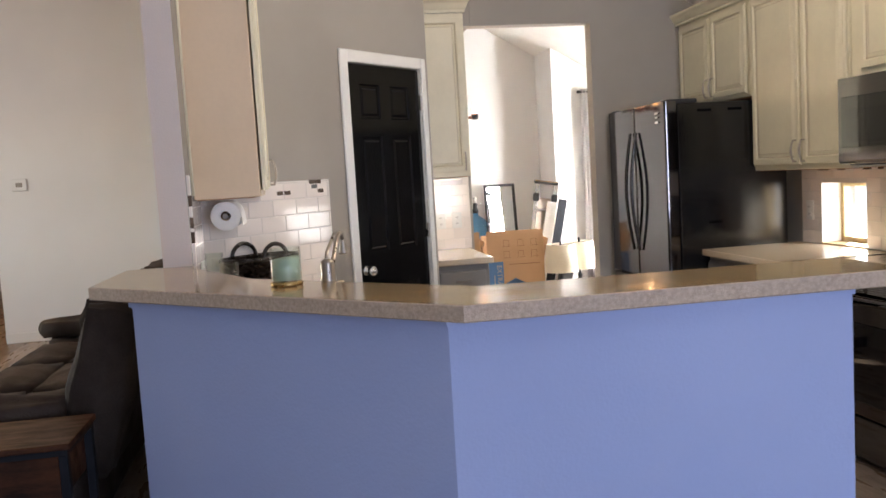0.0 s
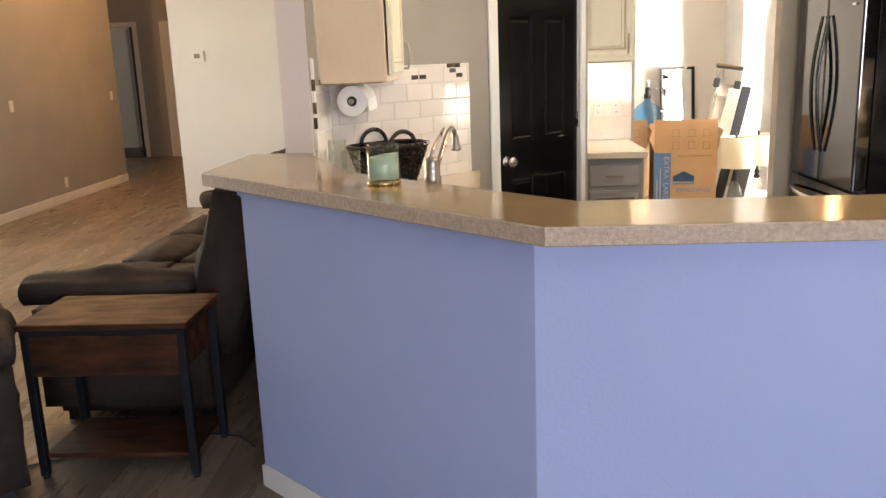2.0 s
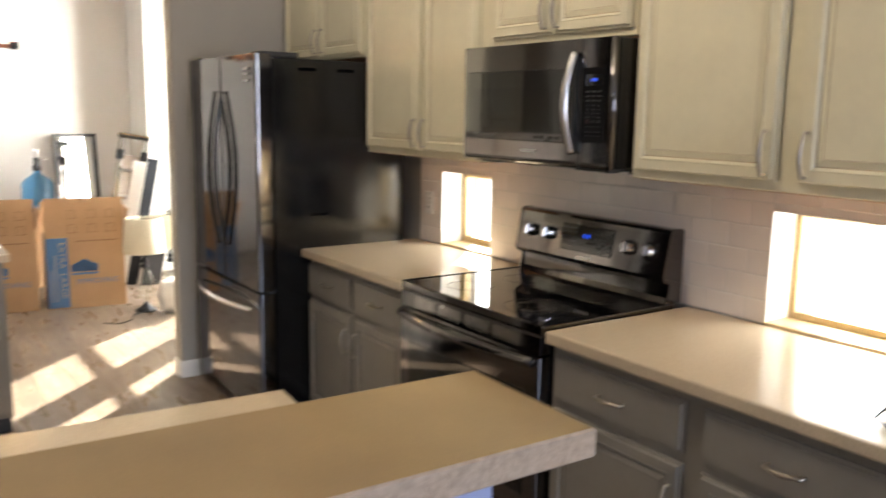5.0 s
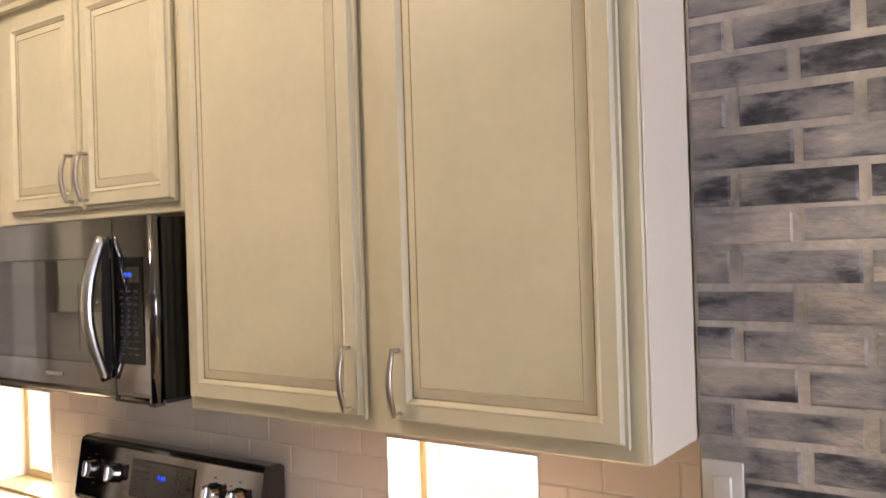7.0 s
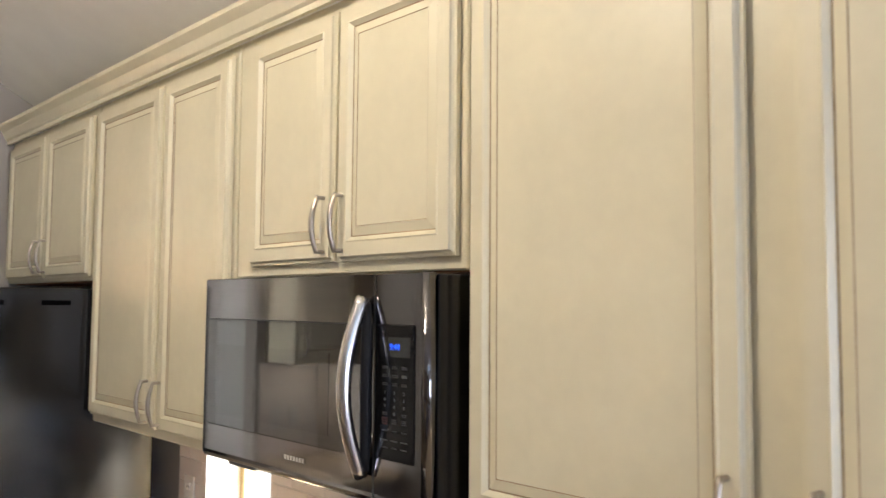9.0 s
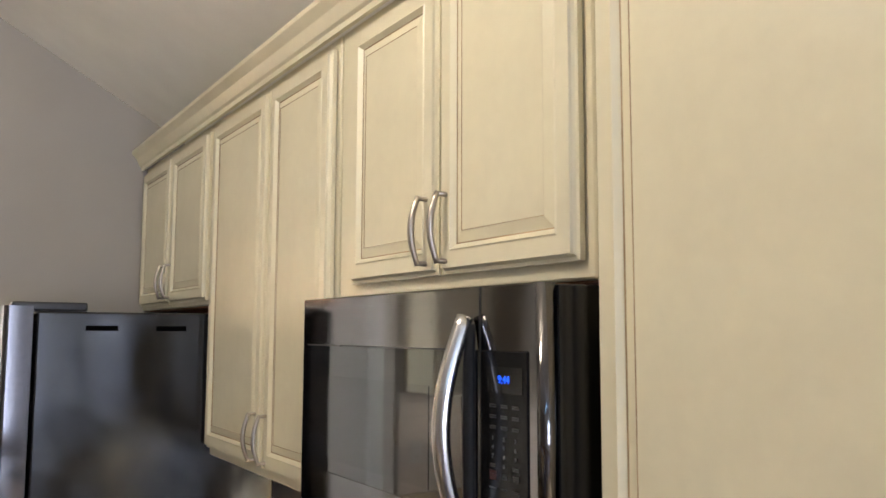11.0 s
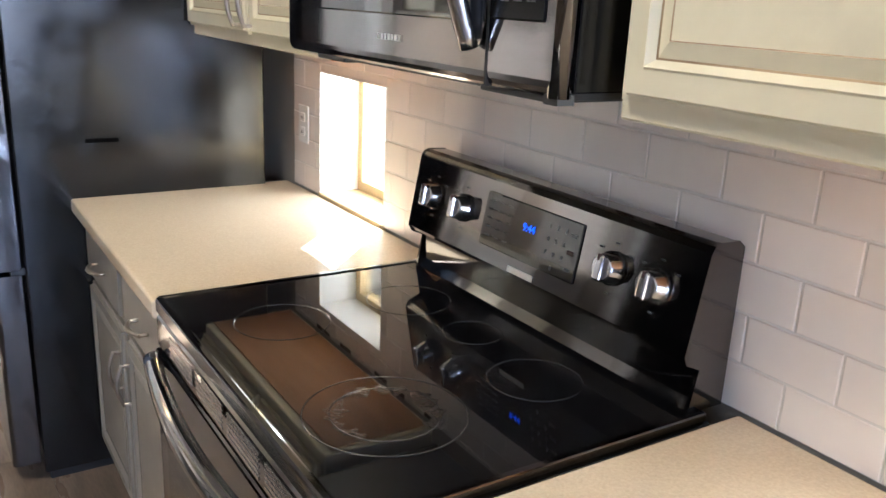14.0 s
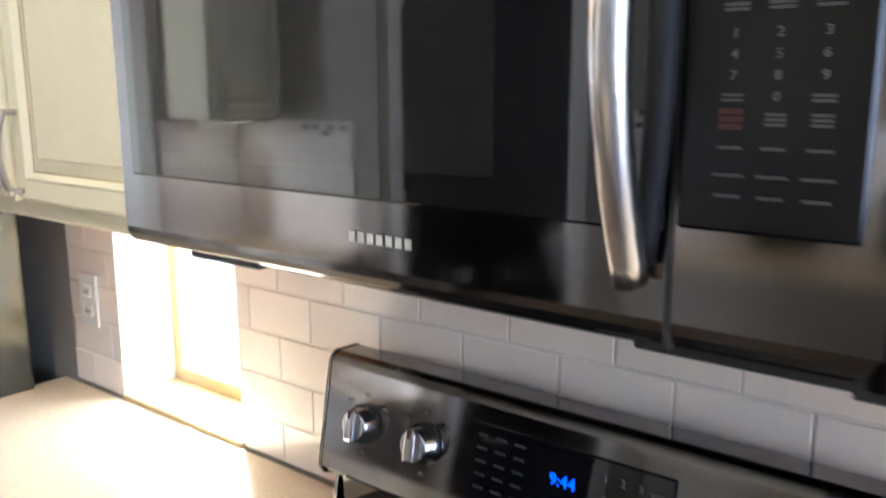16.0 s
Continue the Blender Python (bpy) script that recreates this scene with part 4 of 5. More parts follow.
single("crown_moulding", crown(pose(-0.105, 3.60, 2.478, 0, 0, 90), 0.50, 0.10, 0.05, 0.28, CREAM, (True, False)), CREAM, "cream crown moulding on the cabinet by the bar", "moulding")


def wall_plate(m, kind, label):
    """A white plate with a rocker or two sockets; local x across, facing -y."""
    p = thing("outlet" if kind == "socket" else "light_switch", m, label, "outlet" if kind == "socket" else "switch")
    part("plate", bm_box(-0.036, 0.036, -0.006, 0, -0.058, 0.058, 0.003, 2), TRIM, p)
    if kind == "socket":
        for z in (-0.022, 0.022):
            s = part("socket", bm_box(-0.016, 0.016, -0.0085, -0.005, z - 0.014, z + 0.014, 0.003), PAPER, p)
            part("slots", merge(*[bm_box(x - 0.0015, x + 0.0015, -0.0092, -0.008, z - 0.006, z + 0.004) for x in (-0.006, 0.006)]), BLACK_PLASTIC, s)
    else:
        part("rocker", moved(bm_box(-0.016, 0.016, -0.004, 0.004, -0.032, 0.032, 0.002), pose(0, -0.007, 0, 4)), PAPER, p)
    return p


NTF = pose(0, YN - 0.012, 0)
wall_plate(NTF @ pose(1.045, 0, 1.09), "socket", "white double socket on the tiled corner wall")
wall_plate(NTF @ pose(1.165, 0, 1.09), "socket", "white double socket on the tiled corner wall")
EWF = lambda y, z: pose(XE - 0.001, y, z, 0, 0, -90)
wall_plate(EWF(4.60, 1.08), "socket", "white socket on the tiles beside the fridge")
wall_plate(EWF(2.06, 1.08), "socket", "white double socket on the tiles beside the window")
wall_plate(EWF(1.80, 1.25) @ pose(0, -0.083, 0), "switch", "white switch on the painted brick wall")
wall_plate(pose(-0.397, 3.62, 1.06, 0, 0, 90), "switch", "white switch on the tiles by the bar")
wall_plate(pose(-0.397, 3.72, 1.06, 0, 0, 90), "socket", "white socket on the tiles by the bar")

# paper towel under the west cabinet
roll = thing("paper_towel_roll", pose(-0.285, 3.66, 1.305), "white paper towel roll hung under the cabinet", "paper towel")
def turned_y(bm):
    return moved(bm, pose(0, 0, 0, -90))
part("paper", turned_y(lathe([(0.021, 0.0), (0.062, 0.0), (0.064, 0.004), (0.064, 0.272), (0.062, 0.276), (0.021, 0.276), (0.021, 0.0)], 32, False)), PAPER, roll)
part("core", turned_y(lathe([(0.0205, 0.001), (0.0205, 0.275), (0.018, 0.275), (0.018, 0.001)], 20, False)), CARD, roll, "grey cardboard core")
part("holder", merge(turned_y(tube([(0, 0, -0.02), (0, 0, 0.30)], 0.006, 8)), turned_y(lathe([(0.012, -0.024), (0.012, -0.012)], 16)), bm_box(-0.006, 0.006, 0.288, 0.300, -0.006, 0.075), bm_box(-0.02, 0.02, -0.005, 0.300, 0.069, 0.075)), CHROME, roll, "chrome holder")
part("loose_sheet", moved(bm_box(-0.001, 0.001, 0.002, 0.274, -0.045, 0.01), pose(0.0655, 0, 0.0, 0, -6)), PAPER, roll)


def basket():
    m = pose(-0.165, 3.862, 0.898, 0, 0, 42)
    b = thing("wicker_basket", m, "black wicker basket with two loop handles on the counter", "basket")
    n, rows = 36, 15
    bmw = bmesh.new()
    rings = []
    for k in range(rows * 2 + 1):
        z = 0.198 * k / (rows * 2)
        s = 0.62 + 0.40 * k / (rows * 2)
        rings.append([])
        for j in range(n):
            a = 2 * math.pi * j / n
            wob = 0.0035 * (1 if (j // 1 + k // 2) % 2 else -1) + (0.0025 if k % 2 else 0)
            cx, cy = math.copysign(abs(math.cos(a)) ** 0.7, math.cos(a)), math.copysign(abs(math.sin(a)) ** 0.7, math.sin(a))
            rings[-1].append(bmw.verts.new((cx * (0.185 * s + wob), cy * (0.115 * s + wob), z)))
    for a, c in zip(rings, rings[1:]):
        for j in range(n):
            bmw.faces.new((a[j], a[(j + 1) % n], c[(j + 1) % n], c[j]))
    bmw.faces.new(rings[0][::-1])
    bmesh.ops.solidify(bmw, geom=bmw.faces[:], thickness=0.006)
    part("weave", bmw, WICKER, b)
    rim = [(0.188 * math.copysign(abs(math.cos(a)) ** 0.7, math.cos(a)), 0.118 * math.copysign(abs(math.sin(a)) ** 0.7, math.sin(a)), 0.200) for a in (2 * math.pi * j / 32 for j in range(33))]
    part("rim", tube(rim, 0.009, 8), WICKER, b)
    for y in (-0.112, 0.112):
        part("handle", tube([(0.070 * math.cos(a), y, 0.198 + 0.066 * math.sin(a)) for a in (math.pi * i / 14 for i in range(15))], 0.010, 8), WICKER, b)


basket()


def candle():
    c = thing("candle_jar", pose(-0.018, 2.50, 1.1203), "pale green candle in a clear glass jar on the bar", "candle")
    part("base", lathe([(0.0, 0.0), (0.046, 0.0), (0.050, 0.004), (0.050, 0.010), (0.046, 0.013), (0.0, 0.013)], 36, False), BRASS, c, "gold coloured base")
    part("jar", lathe([(0.0, 0.0135), (0.046, 0.0135), (0.0470, 0.018), (0.0470, 0.116), (0.0455, 0.117), (0.0440, 0.116), (0.0440, 0.020), (0.0, 0.018)], 40, False), CLEAR, c, "clear glass jar")
    bm = lathe([(0.0, 0.0185), (0.0436, 0.0185), (0.0436, 0.084), (0.036, 0.080), (0.018, 0.074), (0.0, 0.073)], 36, False)
    for v in bm.verts:
        if v.co.z > 0.07:
            v.co.z += 0.007 * (v.co.x / 0.05)
    part("wax", bm, WAX, c)
    part("wick", tube([(0, 0, 0.070), (0.002, 0.001, 0.087)], 0.0012, 6), BLACK_PLASTIC, c)


candle()


def faucet():
    f = thing("faucet", pose(0.112, 2.665, 0.8985), "brushed nickel kitchen faucet behind the bar", "faucet")
    part("body", lathe([(0.031, 0.0), (0.031, 0.010), (0.025, 0.018), (0.023, 0.185), (0.027, 0.190), (0.027, 0.215), (0.024, 0.222), (0.024, 0.262), (0.020, 0.272), (0.008, 0.280)], 24), NICKEL, f)
    part("spout", tube([(0.010, 0.012, 0.232), (0.024, 0.060, 0.275), (0.036, 0.110, 0.315), (0.046, 0.150, 0.340), (0.054, 0.180, 0.349), (0.061, 0.208, 0.343), (0.064, 0.224, 0.326)], 0.0075, 12), NICKEL, f)
    part("spray_head", lathe([(0.008, 0.0), (0.010, -0.006), (0.012, -0.030), (0.017, -0.046), (0.017, -0.052), (0.013, -0.054)], 18), NICKEL, f).location = (0.0655, 0.230, 0.324)
    part("lever", tube([(-0.004, -0.010, 0.272), (0.002, 0.022, 0.298), (0.016, 0.070, 0.322), (0.034, 0.130, 0.352)], 0.0045, 10, 0.006), NICKEL, f)


faucet()
# tumblers standing on the counter by the wall's end
for gx, gy, gh in ((-0.335, 3.52, 0.26), (-0.27, 3.46, 0.22)):
    g = single("glass_tumbler", lathe([(0.0, 0.0), (0.034, 0.0), (0.038, gh), (0.036, gh), (0.032, 0.006), (0.0, 0.006)], 28, False), CLEAR, "clear glass vase standing on the counter", "glass", "glasses by the wall", pose(gx, gy, 0.8985))

# ---- living room ----
def pillow_block(x0, x1, y0, y1, z0, z1, puff=0.03, cuts=6, r=0.05):
    """A stuffed block with rounded edges and swelling faces."""
    bm = bm_box(-0.5, 0.5, -0.5, 0.5, -0.5, 0.5)
    bmesh.ops.subdivide_edges(bm, edges=bm.edges[:], cuts=cuts, use_grid_fill=True)
    sx, sy, sz = x1 - x0, y1 - y0, z1 - z0
    for v in bm.verts:
        p = v.co * 2
        q = Vector((p.x * sx / 2, p.y * sy / 2, p.z * sz / 2))
        core = Vector([math.copysign(max(abs(c) - r, 0), c) for c in q])
        d = q - core
        if d.length > 1e-6:
            q = core + d.normalized() * min(r, d.length)
        k = (1 - p.x ** 2) * (1 - p.y ** 2) + (1 - p.y ** 2) * (1 - p.z ** 2) + (1 - p.x ** 2) * (1 - p.z ** 2)
        n = noise.noise(Vector((x0, y0, z0)) * 3 + q * 6) * 0.008
        q += Vector((p.x, p.y, p.z)).normalized() * (puff * k * 0.5 + n)
        v.co = q + Vector(((x0 + x1) / 2, (y0 + y1) / 2, (z0 + z1) / 2))
    for f in bm.faces:
        f.smooth = True
    return bm


def sofa(m, length, label, seats):
    """A reclining sofa: local x along its back 0..length, front towards -y, depth 0.9."""
    s = thing("recliner_sofa", m, label, "sofa", "brown recliners")
    part("base", pillow_block(0.02, length - 0.02, -0.76, -0.06, 0.03, 0.36, 0.01, 4), LEATHER, s)
    for x in (0.1, length - 0.1):
        for y in (-0.70, -0.12):
            part("foot", bm_box(x - 0.03, x + 0.03, y - 0.03, y + 0.03, 0, 0.06), BLACK_PLASTIC, s)
    for x0 in (0.0, length - 0.24):
        a = part("arm", pillow_block(x0, x0 + 0.24, -0.82, -0.10, 0.06, 0.53, 0.015, 5), LEATHER, s)
        part("arm_pad", pillow_block(x0 - 0.015, x0 + 0.255, -0.86, -0.10, 0.50, 0.66, 0.045, 8, 0.078), LEATHER, a, "padded leather arm top")
    w = (length - 0.48) / seats
    for i in range(seats):
        x0 = 0.24 + w * i
        c = part("seat_cushion", pillow_block(x0 + 0.006, x0 + w - 0.006, -0.84, -0.50, 0.30, 0.52, 0.07, 6), LEATHER, s)
        part("seat_pad", pillow_block(x0 + 0.006, x0 + w - 0.006, -0.53, -0.14, 0.30, 0.51, 0.07, 6), LEATHER, c)
        b = part("back_cushion", moved(pillow_block(x0 + 0.006, x0 + w - 0.006, -0.14, 0.09, 0.0, 0.56, 0.05, 7), pose(0, -0.05, 0.42, -14)), LEATHER, s)
        part("head_roll", moved(pillow_block(x0 + 0.012, x0 + w - 0.012, -0.17, 0.06, 0.36, 0.59, 0.05, 6, 0.07), pose(0, -0.05, 0.42, -14)), LEATHER, b)
    part("back_shell", moved(pillow_block(0.05, length - 0.05, -0.03, 0.06, 0.0, 0.68, 0.015, 6), pose(0, -0.03, 0.28, -9)), LEATHER, s)
    part("side_wing", moved(pillow_block(0.03, 0.22, -0.11, 0.10, 0.0, 0.62, 0.03, 7, 0.06), pose(0, -0.03, 0.38, -15)), LEATHER, s)
    part("side_wing", moved(pillow_block(length - 0.20, length - 0.01, -0.15, 0.11, -0.06, 0.63, 0.035, 8, 0.07), pose(0, -0.03, 0.38, -15)), LEATHER, s)
    part("piping", tube([(0.030, -0.16, 0.42), (0.026, -0.11, 0.62), (0.030, -0.06, 0.82), (0.05, 0.0, 0.95)], 0.006, 6), LEATHER, s)


# facing west, its back to the bar: local x runs to +y ... front to -x
sofa(pose(-0.825, 5.82, 0, 0, 0, -90), 2.50, "dark brown padded recliner sofa behind the end table", 3)
sofa(pose(-2.58, 2.76, 0, 0, 0, 35), 1.0, "dark brown padded recliner beside the end table", 1)


def end_table():
    x0, x1, y0, y1, H = -1.40, -0.80, 2.86, 3.22, 0.60
    t = thing("end_table", pose(x0, y0, 0), "rustic brown wooden end table with dark iron legs", "table")
    W, D = x1 - x0, y1 - y0
    part("tabletop", bm_box(-0.012, W + 0.012, -0.012, D + 0.012, H - 0.022, H, 0.003), RUSTIC, t)
    part("drawer_box", bm_box(0.03, W - 0.03, 0.004, D - 0.02, H - 0.20, H - 0.045, 0.003), RUSTIC, t, "rustic brown wooden drawer front")
    part("frame", merge(bm_box(0, W, 0.0, 0.025, H - 0.044, H - 0.0225), bm_box(0, W, D - 0.025, D, H - 0.044, H - 0.0225), bm_box(0, 0.025, 0.025, D - 0.025, H - 0.044, H - 0.0225), bm_box(W - 0.025, W, 0.025, D - 0.025, H - 0.044, H - 0.0225)), IRON, t)
    for lx in (0.0, W - 0.03):
        for ly in (0.0, D - 0.03):
            leg = part("leg", bm_box(lx, lx + 0.03, ly, ly + 0.03, 0.012, H - 0.0445, 0.002), IRON, t, "dark iron leg")
            part("glide", lathe([(0.014, 0.0), (0.014, 0.012)], 12), BLACK_PLASTIC, leg).location = (lx + 0.015, ly + 0.015, 0)
    part("shelf", bm_box(0.02, W - 0.02, 0.02, D - 0.02, 0.075, 0.093, 0.002), RUSTIC, t, "low rustic wooden shelf")


end_table()
single("power_cord", tube([(-2.0, 2.62, 0.005), (-1.8, 2.78, 0.005), (-1.55, 2.93, 0.005), (-1.25, 3.10, 0.005), (-1.0, 3.25, 0.005), (-0.75, 3.2, 0.005), (-0.66, 3.1, 0.005)], 0.004, 6), BLACK_PLASTIC, "black power cord lying on the floor", "cord")
th = thing("thermostat", pose(-2.686, 8.798, 1.573), "small white wall thermostat with a grey screen", "thermostat")
part("plate", bm_box(-0.075, 0.075, -0.006, 0.0, -0.062, 0.062, 0.004), TRIM, th)
part("body", bm_box(-0.068, 0.068, -0.026, -0.006, -0.058, 0.058, 0.006, 2), TRIM, th)
part("screen", bm_box(-0.030, 0.030, -0.028, -0.025, -0.020, 0.024), GREY_CAB, th, "grey screen")
wall_plate(pose(-4.599, 8.55, 1.14, 0, 0, 90), "switch", "white switch on the taupe living room wall")
wall_plate(pose(-4.599, 9.45, 0.22, 0, 0, 90), "socket", "white socket low on the taupe wall")
wall_plate(pose(-4.599, 10.9, 1.14, 0, 0, 90), "switch", "white switch at the hallway")
# baseboards
for m_, L_ in ((pose(-4.6, -3.6, 0, 0, 0, 90), 14.7), (pose(-2.96, 8.8, 0), 2.43), (pose(-0.525, 3.42, 0, 0, 0, 0), 0.115), (pose(DOOR_R, YW, 0), 0.10)):
    setting("baseboard", moved(bm_box(0, L_, -0.014, -0.0005, 0, 0.10, 0.004), m_), TRIM, "white baseboard", "baseboard")
setting("baseboard", bm_box(DOOR_R - 0.014, DOOR_R - 0.0005, YW - 0.014, YW + 0.11, 0, 0.10, 0.004), TRIM, "white baseboard round the wall's end", "baseboard")
setting("baseboard", bm_box(-0.41, 2.89, 9.586, 9.5995, 0, 0.10, 0.004), TRIM, "white baseboard", "baseboard")
# hallway door ajar at the end
hd = tagged(new("door_2"), "dark hallway door standing ajar in a white casing", "door", "", "structure")
hd.matrix_world = pose(-6.24, 14.0, 0)
part("leaf", moved(six_panel(0.71, 2.13), pose(0.70, 0.03, 0.01, 0, 0, 118)), BLACK_DOOR, hd)
part("casing", merge(bm_box(-0.07, 0, -0.016, -0.0005, 0, 2.22, 0.004), bm_box(0.73, 0.80, -0.016, -0.0005, 0, 2.22, 0.004), bm_box(0, 0.73, -0.016, -0.0005, 2.15, 2.22, 0.004)), TRIM, hd, "white painted casing")
setting("trim_hall", bm_box(-5.06, -4.90, 13.98, 13.9995, 0, 2.22, 0.004), TRIM, "white casing of the next hallway door", "trim")

dl = thing("downlight", pose(-4.25, 9.35, roof(-4.25) - 0.012), "white recessed downlight glowing warm", "downlight")
part("trim_ring", lathe([(0.05, 0.0), (0.085, 0.0), (0.085, 0.010), (0.05, 0.010)], 28), TRIM, dl)
part("lamp", lathe([(0.002, -0.004), (0.045, -0.004), (0.045, 0.0)], 24), glow("warm_downlight", (1.0, 0.6, 0.3), 1.2), dl)

# ceiling lamp over the kitchen
kl = thing("ceiling_light", pose(1.6, 3.15, roof(1.6) - 0.002), "white hanging ceiling light with a long stem, lit", "ceiling light")
part("stem", tube([(0, 0, 0.0), (0, 0, -0.28)], 0.010, 10), NICKEL, kl)
part("canopy", lathe([(0.10, -0.06), (0.10, 0.03), (0.02, 0.05)], 24), TRIM, kl)

# ---- breakfast room ----
def moving_box(m, w, d, h, label, flaps=True):
    """A carton with open flaps; front at local y = 0, x 0..w."""
    b = thing("moving_box", m, label, "box", "moving boxes")
    t = 0.006
    part("panel", bm_box(0, w, 0, t, 0, h, 0.001), CARD, b)
    part("panel", bm_box(0, w, d - t, d, 0, h, 0.001), CARD, b)
    part("panel", bm_box(0, t, t, d - t, 0, h, 0.001), CARD, b)
    part("panel", bm_box(w - t, w, t, d - t, 0, h, 0.001), CARD, b)
    part("bottom", bm_box(t, w - t, t, d - t, 0.0, t), CARD, b)
    if flaps:
        part("flap", moved(bm_box(0, w, 0, t, 0, 0.29, 0.001), pose(0, 0.0, h, -3)), CARD, b)
        part("flap", moved(bm_box(0, w, -t, 0, 0, 0.22, 0.001), pose(0, d, h, -16)), CARD, b)
        part("flap", moved(bm_box(0, t, 0, d, 0, 0.20, 0.001), pose(0, 0, h, 0, -22)), CARD, b)
        part("flap", moved(bm_box(-t, 0, 0, d, 0, 0.20, 0.001), pose(w, 0, h, 0, 14)), CARD, b)
    y = -0.0012
    band = part("blue_band", bm_box(0.0, 0.15, y, 0.0, 0.01, h - 0.01), CARD_BLUE, b, "blue printed band")
    for word, z in (("EXTRA", h * 0.52 + 0.125), ("LARGE", h * 0.52 - 0.112)):
        part("lettering", moved(text_bm(word, 0.066), pose(0.108, y - 0.0008, z) @ pose(0, 0, 0, 0, 90, 0)), CARD_PALE, band, "pale printed word")
    for i in range(2):
        part("print_line", bm_box(0.025 + 0.03 * i, 0.034 + 0.03 * i, y - 0.0008, y, 0.06, h * (0.55 + 0.2 * i)), CARD_PALE, band)
    gable = bmesh.new()
    f = gable.faces.new([gable.verts.new((x, y, z)) for x, z in ((0.17, 0.285), (0.36, 0.285), (0.36, 0.335), (0.31, 0.360), (0.265, 0.385), (0.22, 0.360), (0.17, 0.335))])
    bmesh.ops.solidify(gable, geom=[f], thickness=0.001)
    part("logo_shape", gable, CARD_BLUE, b, "plain blue gabled shape")
    part("tagline", bars([(0.265, 0.268, 0.19)], 0.016), CARD_BLUE, b)
    part("lettering", moved(text_bm("IMPROVING", 0.058), pose(0.355, y, 0.205)), CARD_BLUE, b, "blue printed word")
    for x in (0.19, 0.33, 0.46):
        for z in (h + 0.06, h + 0.17):
            icon = [bm_box(x - 0.04, x + 0.04, y, y + 0.001, z - 0.036, z - 0.032), bm_box(x - 0.03, x - 0.026, y, y + 0.001, z - 0.032, z + 0.03), bm_box(x + 0.024, x + 0.028, y, y + 0.001, z - 0.032, z + 0.026), bm_box(x - 0.03, x + 0.028, y, y + 0.001, z + 0.026, z + 0.03)]
            if flaps:
                part("faded_print", moved(merge(*icon), pose(0, 0, h, -3) @ pose(0, -0.0004, -h)), CARD_DARK, b)
    part("faded_print", bars([(0.36, h - 0.04, 0.30)], 0.008), CARD_DARK, b)
    return b


moving_box(pose(1.795, 7.82, 0, 0, 0, -6), 0.555, 0.50, 0.56, "large open brown cardboard moving box with blue print")
moving_box(pose(1.18, 7.90, 0, 0, 0, -5), 0.555, 0.50, 0.56, "open brown cardboard moving box beside the first")
# crate that carries the water bottle
single("packing_crate", bm_box(1.72, 2.18, 8.72, 9.12, 0.0, 0.64, 0.006), CARD, "closed brown carton under the water bottle", "box", "moving boxes")


def water_bottle():
    w = thing("water_bottle", pose(1.93, 8.92, 0.641), "blue five-gallon water bottle with a hand pump", "bottle")
    part("bottle", lathe([(0.0, 0.0), (0.11, 0.0), (0.132, 0.012), (0.134, 0.05), (0.128, 0.06), (0.134, 0.07), (0.134, 0.17), (0.128, 0.18), (0.134, 0.19), (0.132, 0.23), (0.10, 0.275), (0.045, 0.31), (0.030, 0.325), (0.030, 0.36)], 32), BLUE_PLASTIC, w)
    p = part("pump", lathe([(0.036, 0.345), (0.036, 0.385), (0.026, 0.395), (0.024, 0.45), (0.018, 0.46)], 20), BLACK_PLASTIC, w, "dark pump collar")
    part("plunger", lathe([(0.017, 0.46), (0.017, 0.50), (0.022, 0.505), (0.022, 0.525)], 16), PAPER, p, "white plunger")
    part("spout", tube([(0.02, 0, 0.43), (0.06, 0, 0.45), (0.09, -0.01, 0.44)], 0.006, 8), CHROME, p)
    part("carry_handle", tube([(0.125, -0.03, 0.22), (0.165, -0.03, 0.20), (0.165, -0.03, 0.12), (0.13, -0.03, 0.08)], 0.008, 8), PAPER, w)


water_bottle()
mr = thing("framed_mirror", pose(2.17, 9.43, 0.70, -4, 0, 14), "black-framed mirror leaning against the white wall", "mirror")
part("glass", bm_box(0.03, 0.37, 0.0, 0.012, -0.66, 0.55), MIRROR, mr)
for a, b_, c_, d_ in ((0, 0.03, -0.69, 0.58), (0.37, 0.40, -0.69, 0.58), (0.03, 0.37, 0.55, 0.58), (0.03, 0.37, -0.69, -0.66)):
    part("frame_bar", bm_box(a, b_, -0.012, 0.014, c_, d_, 0.003), BLACK_PLASTIC, mr, "black frame bar")


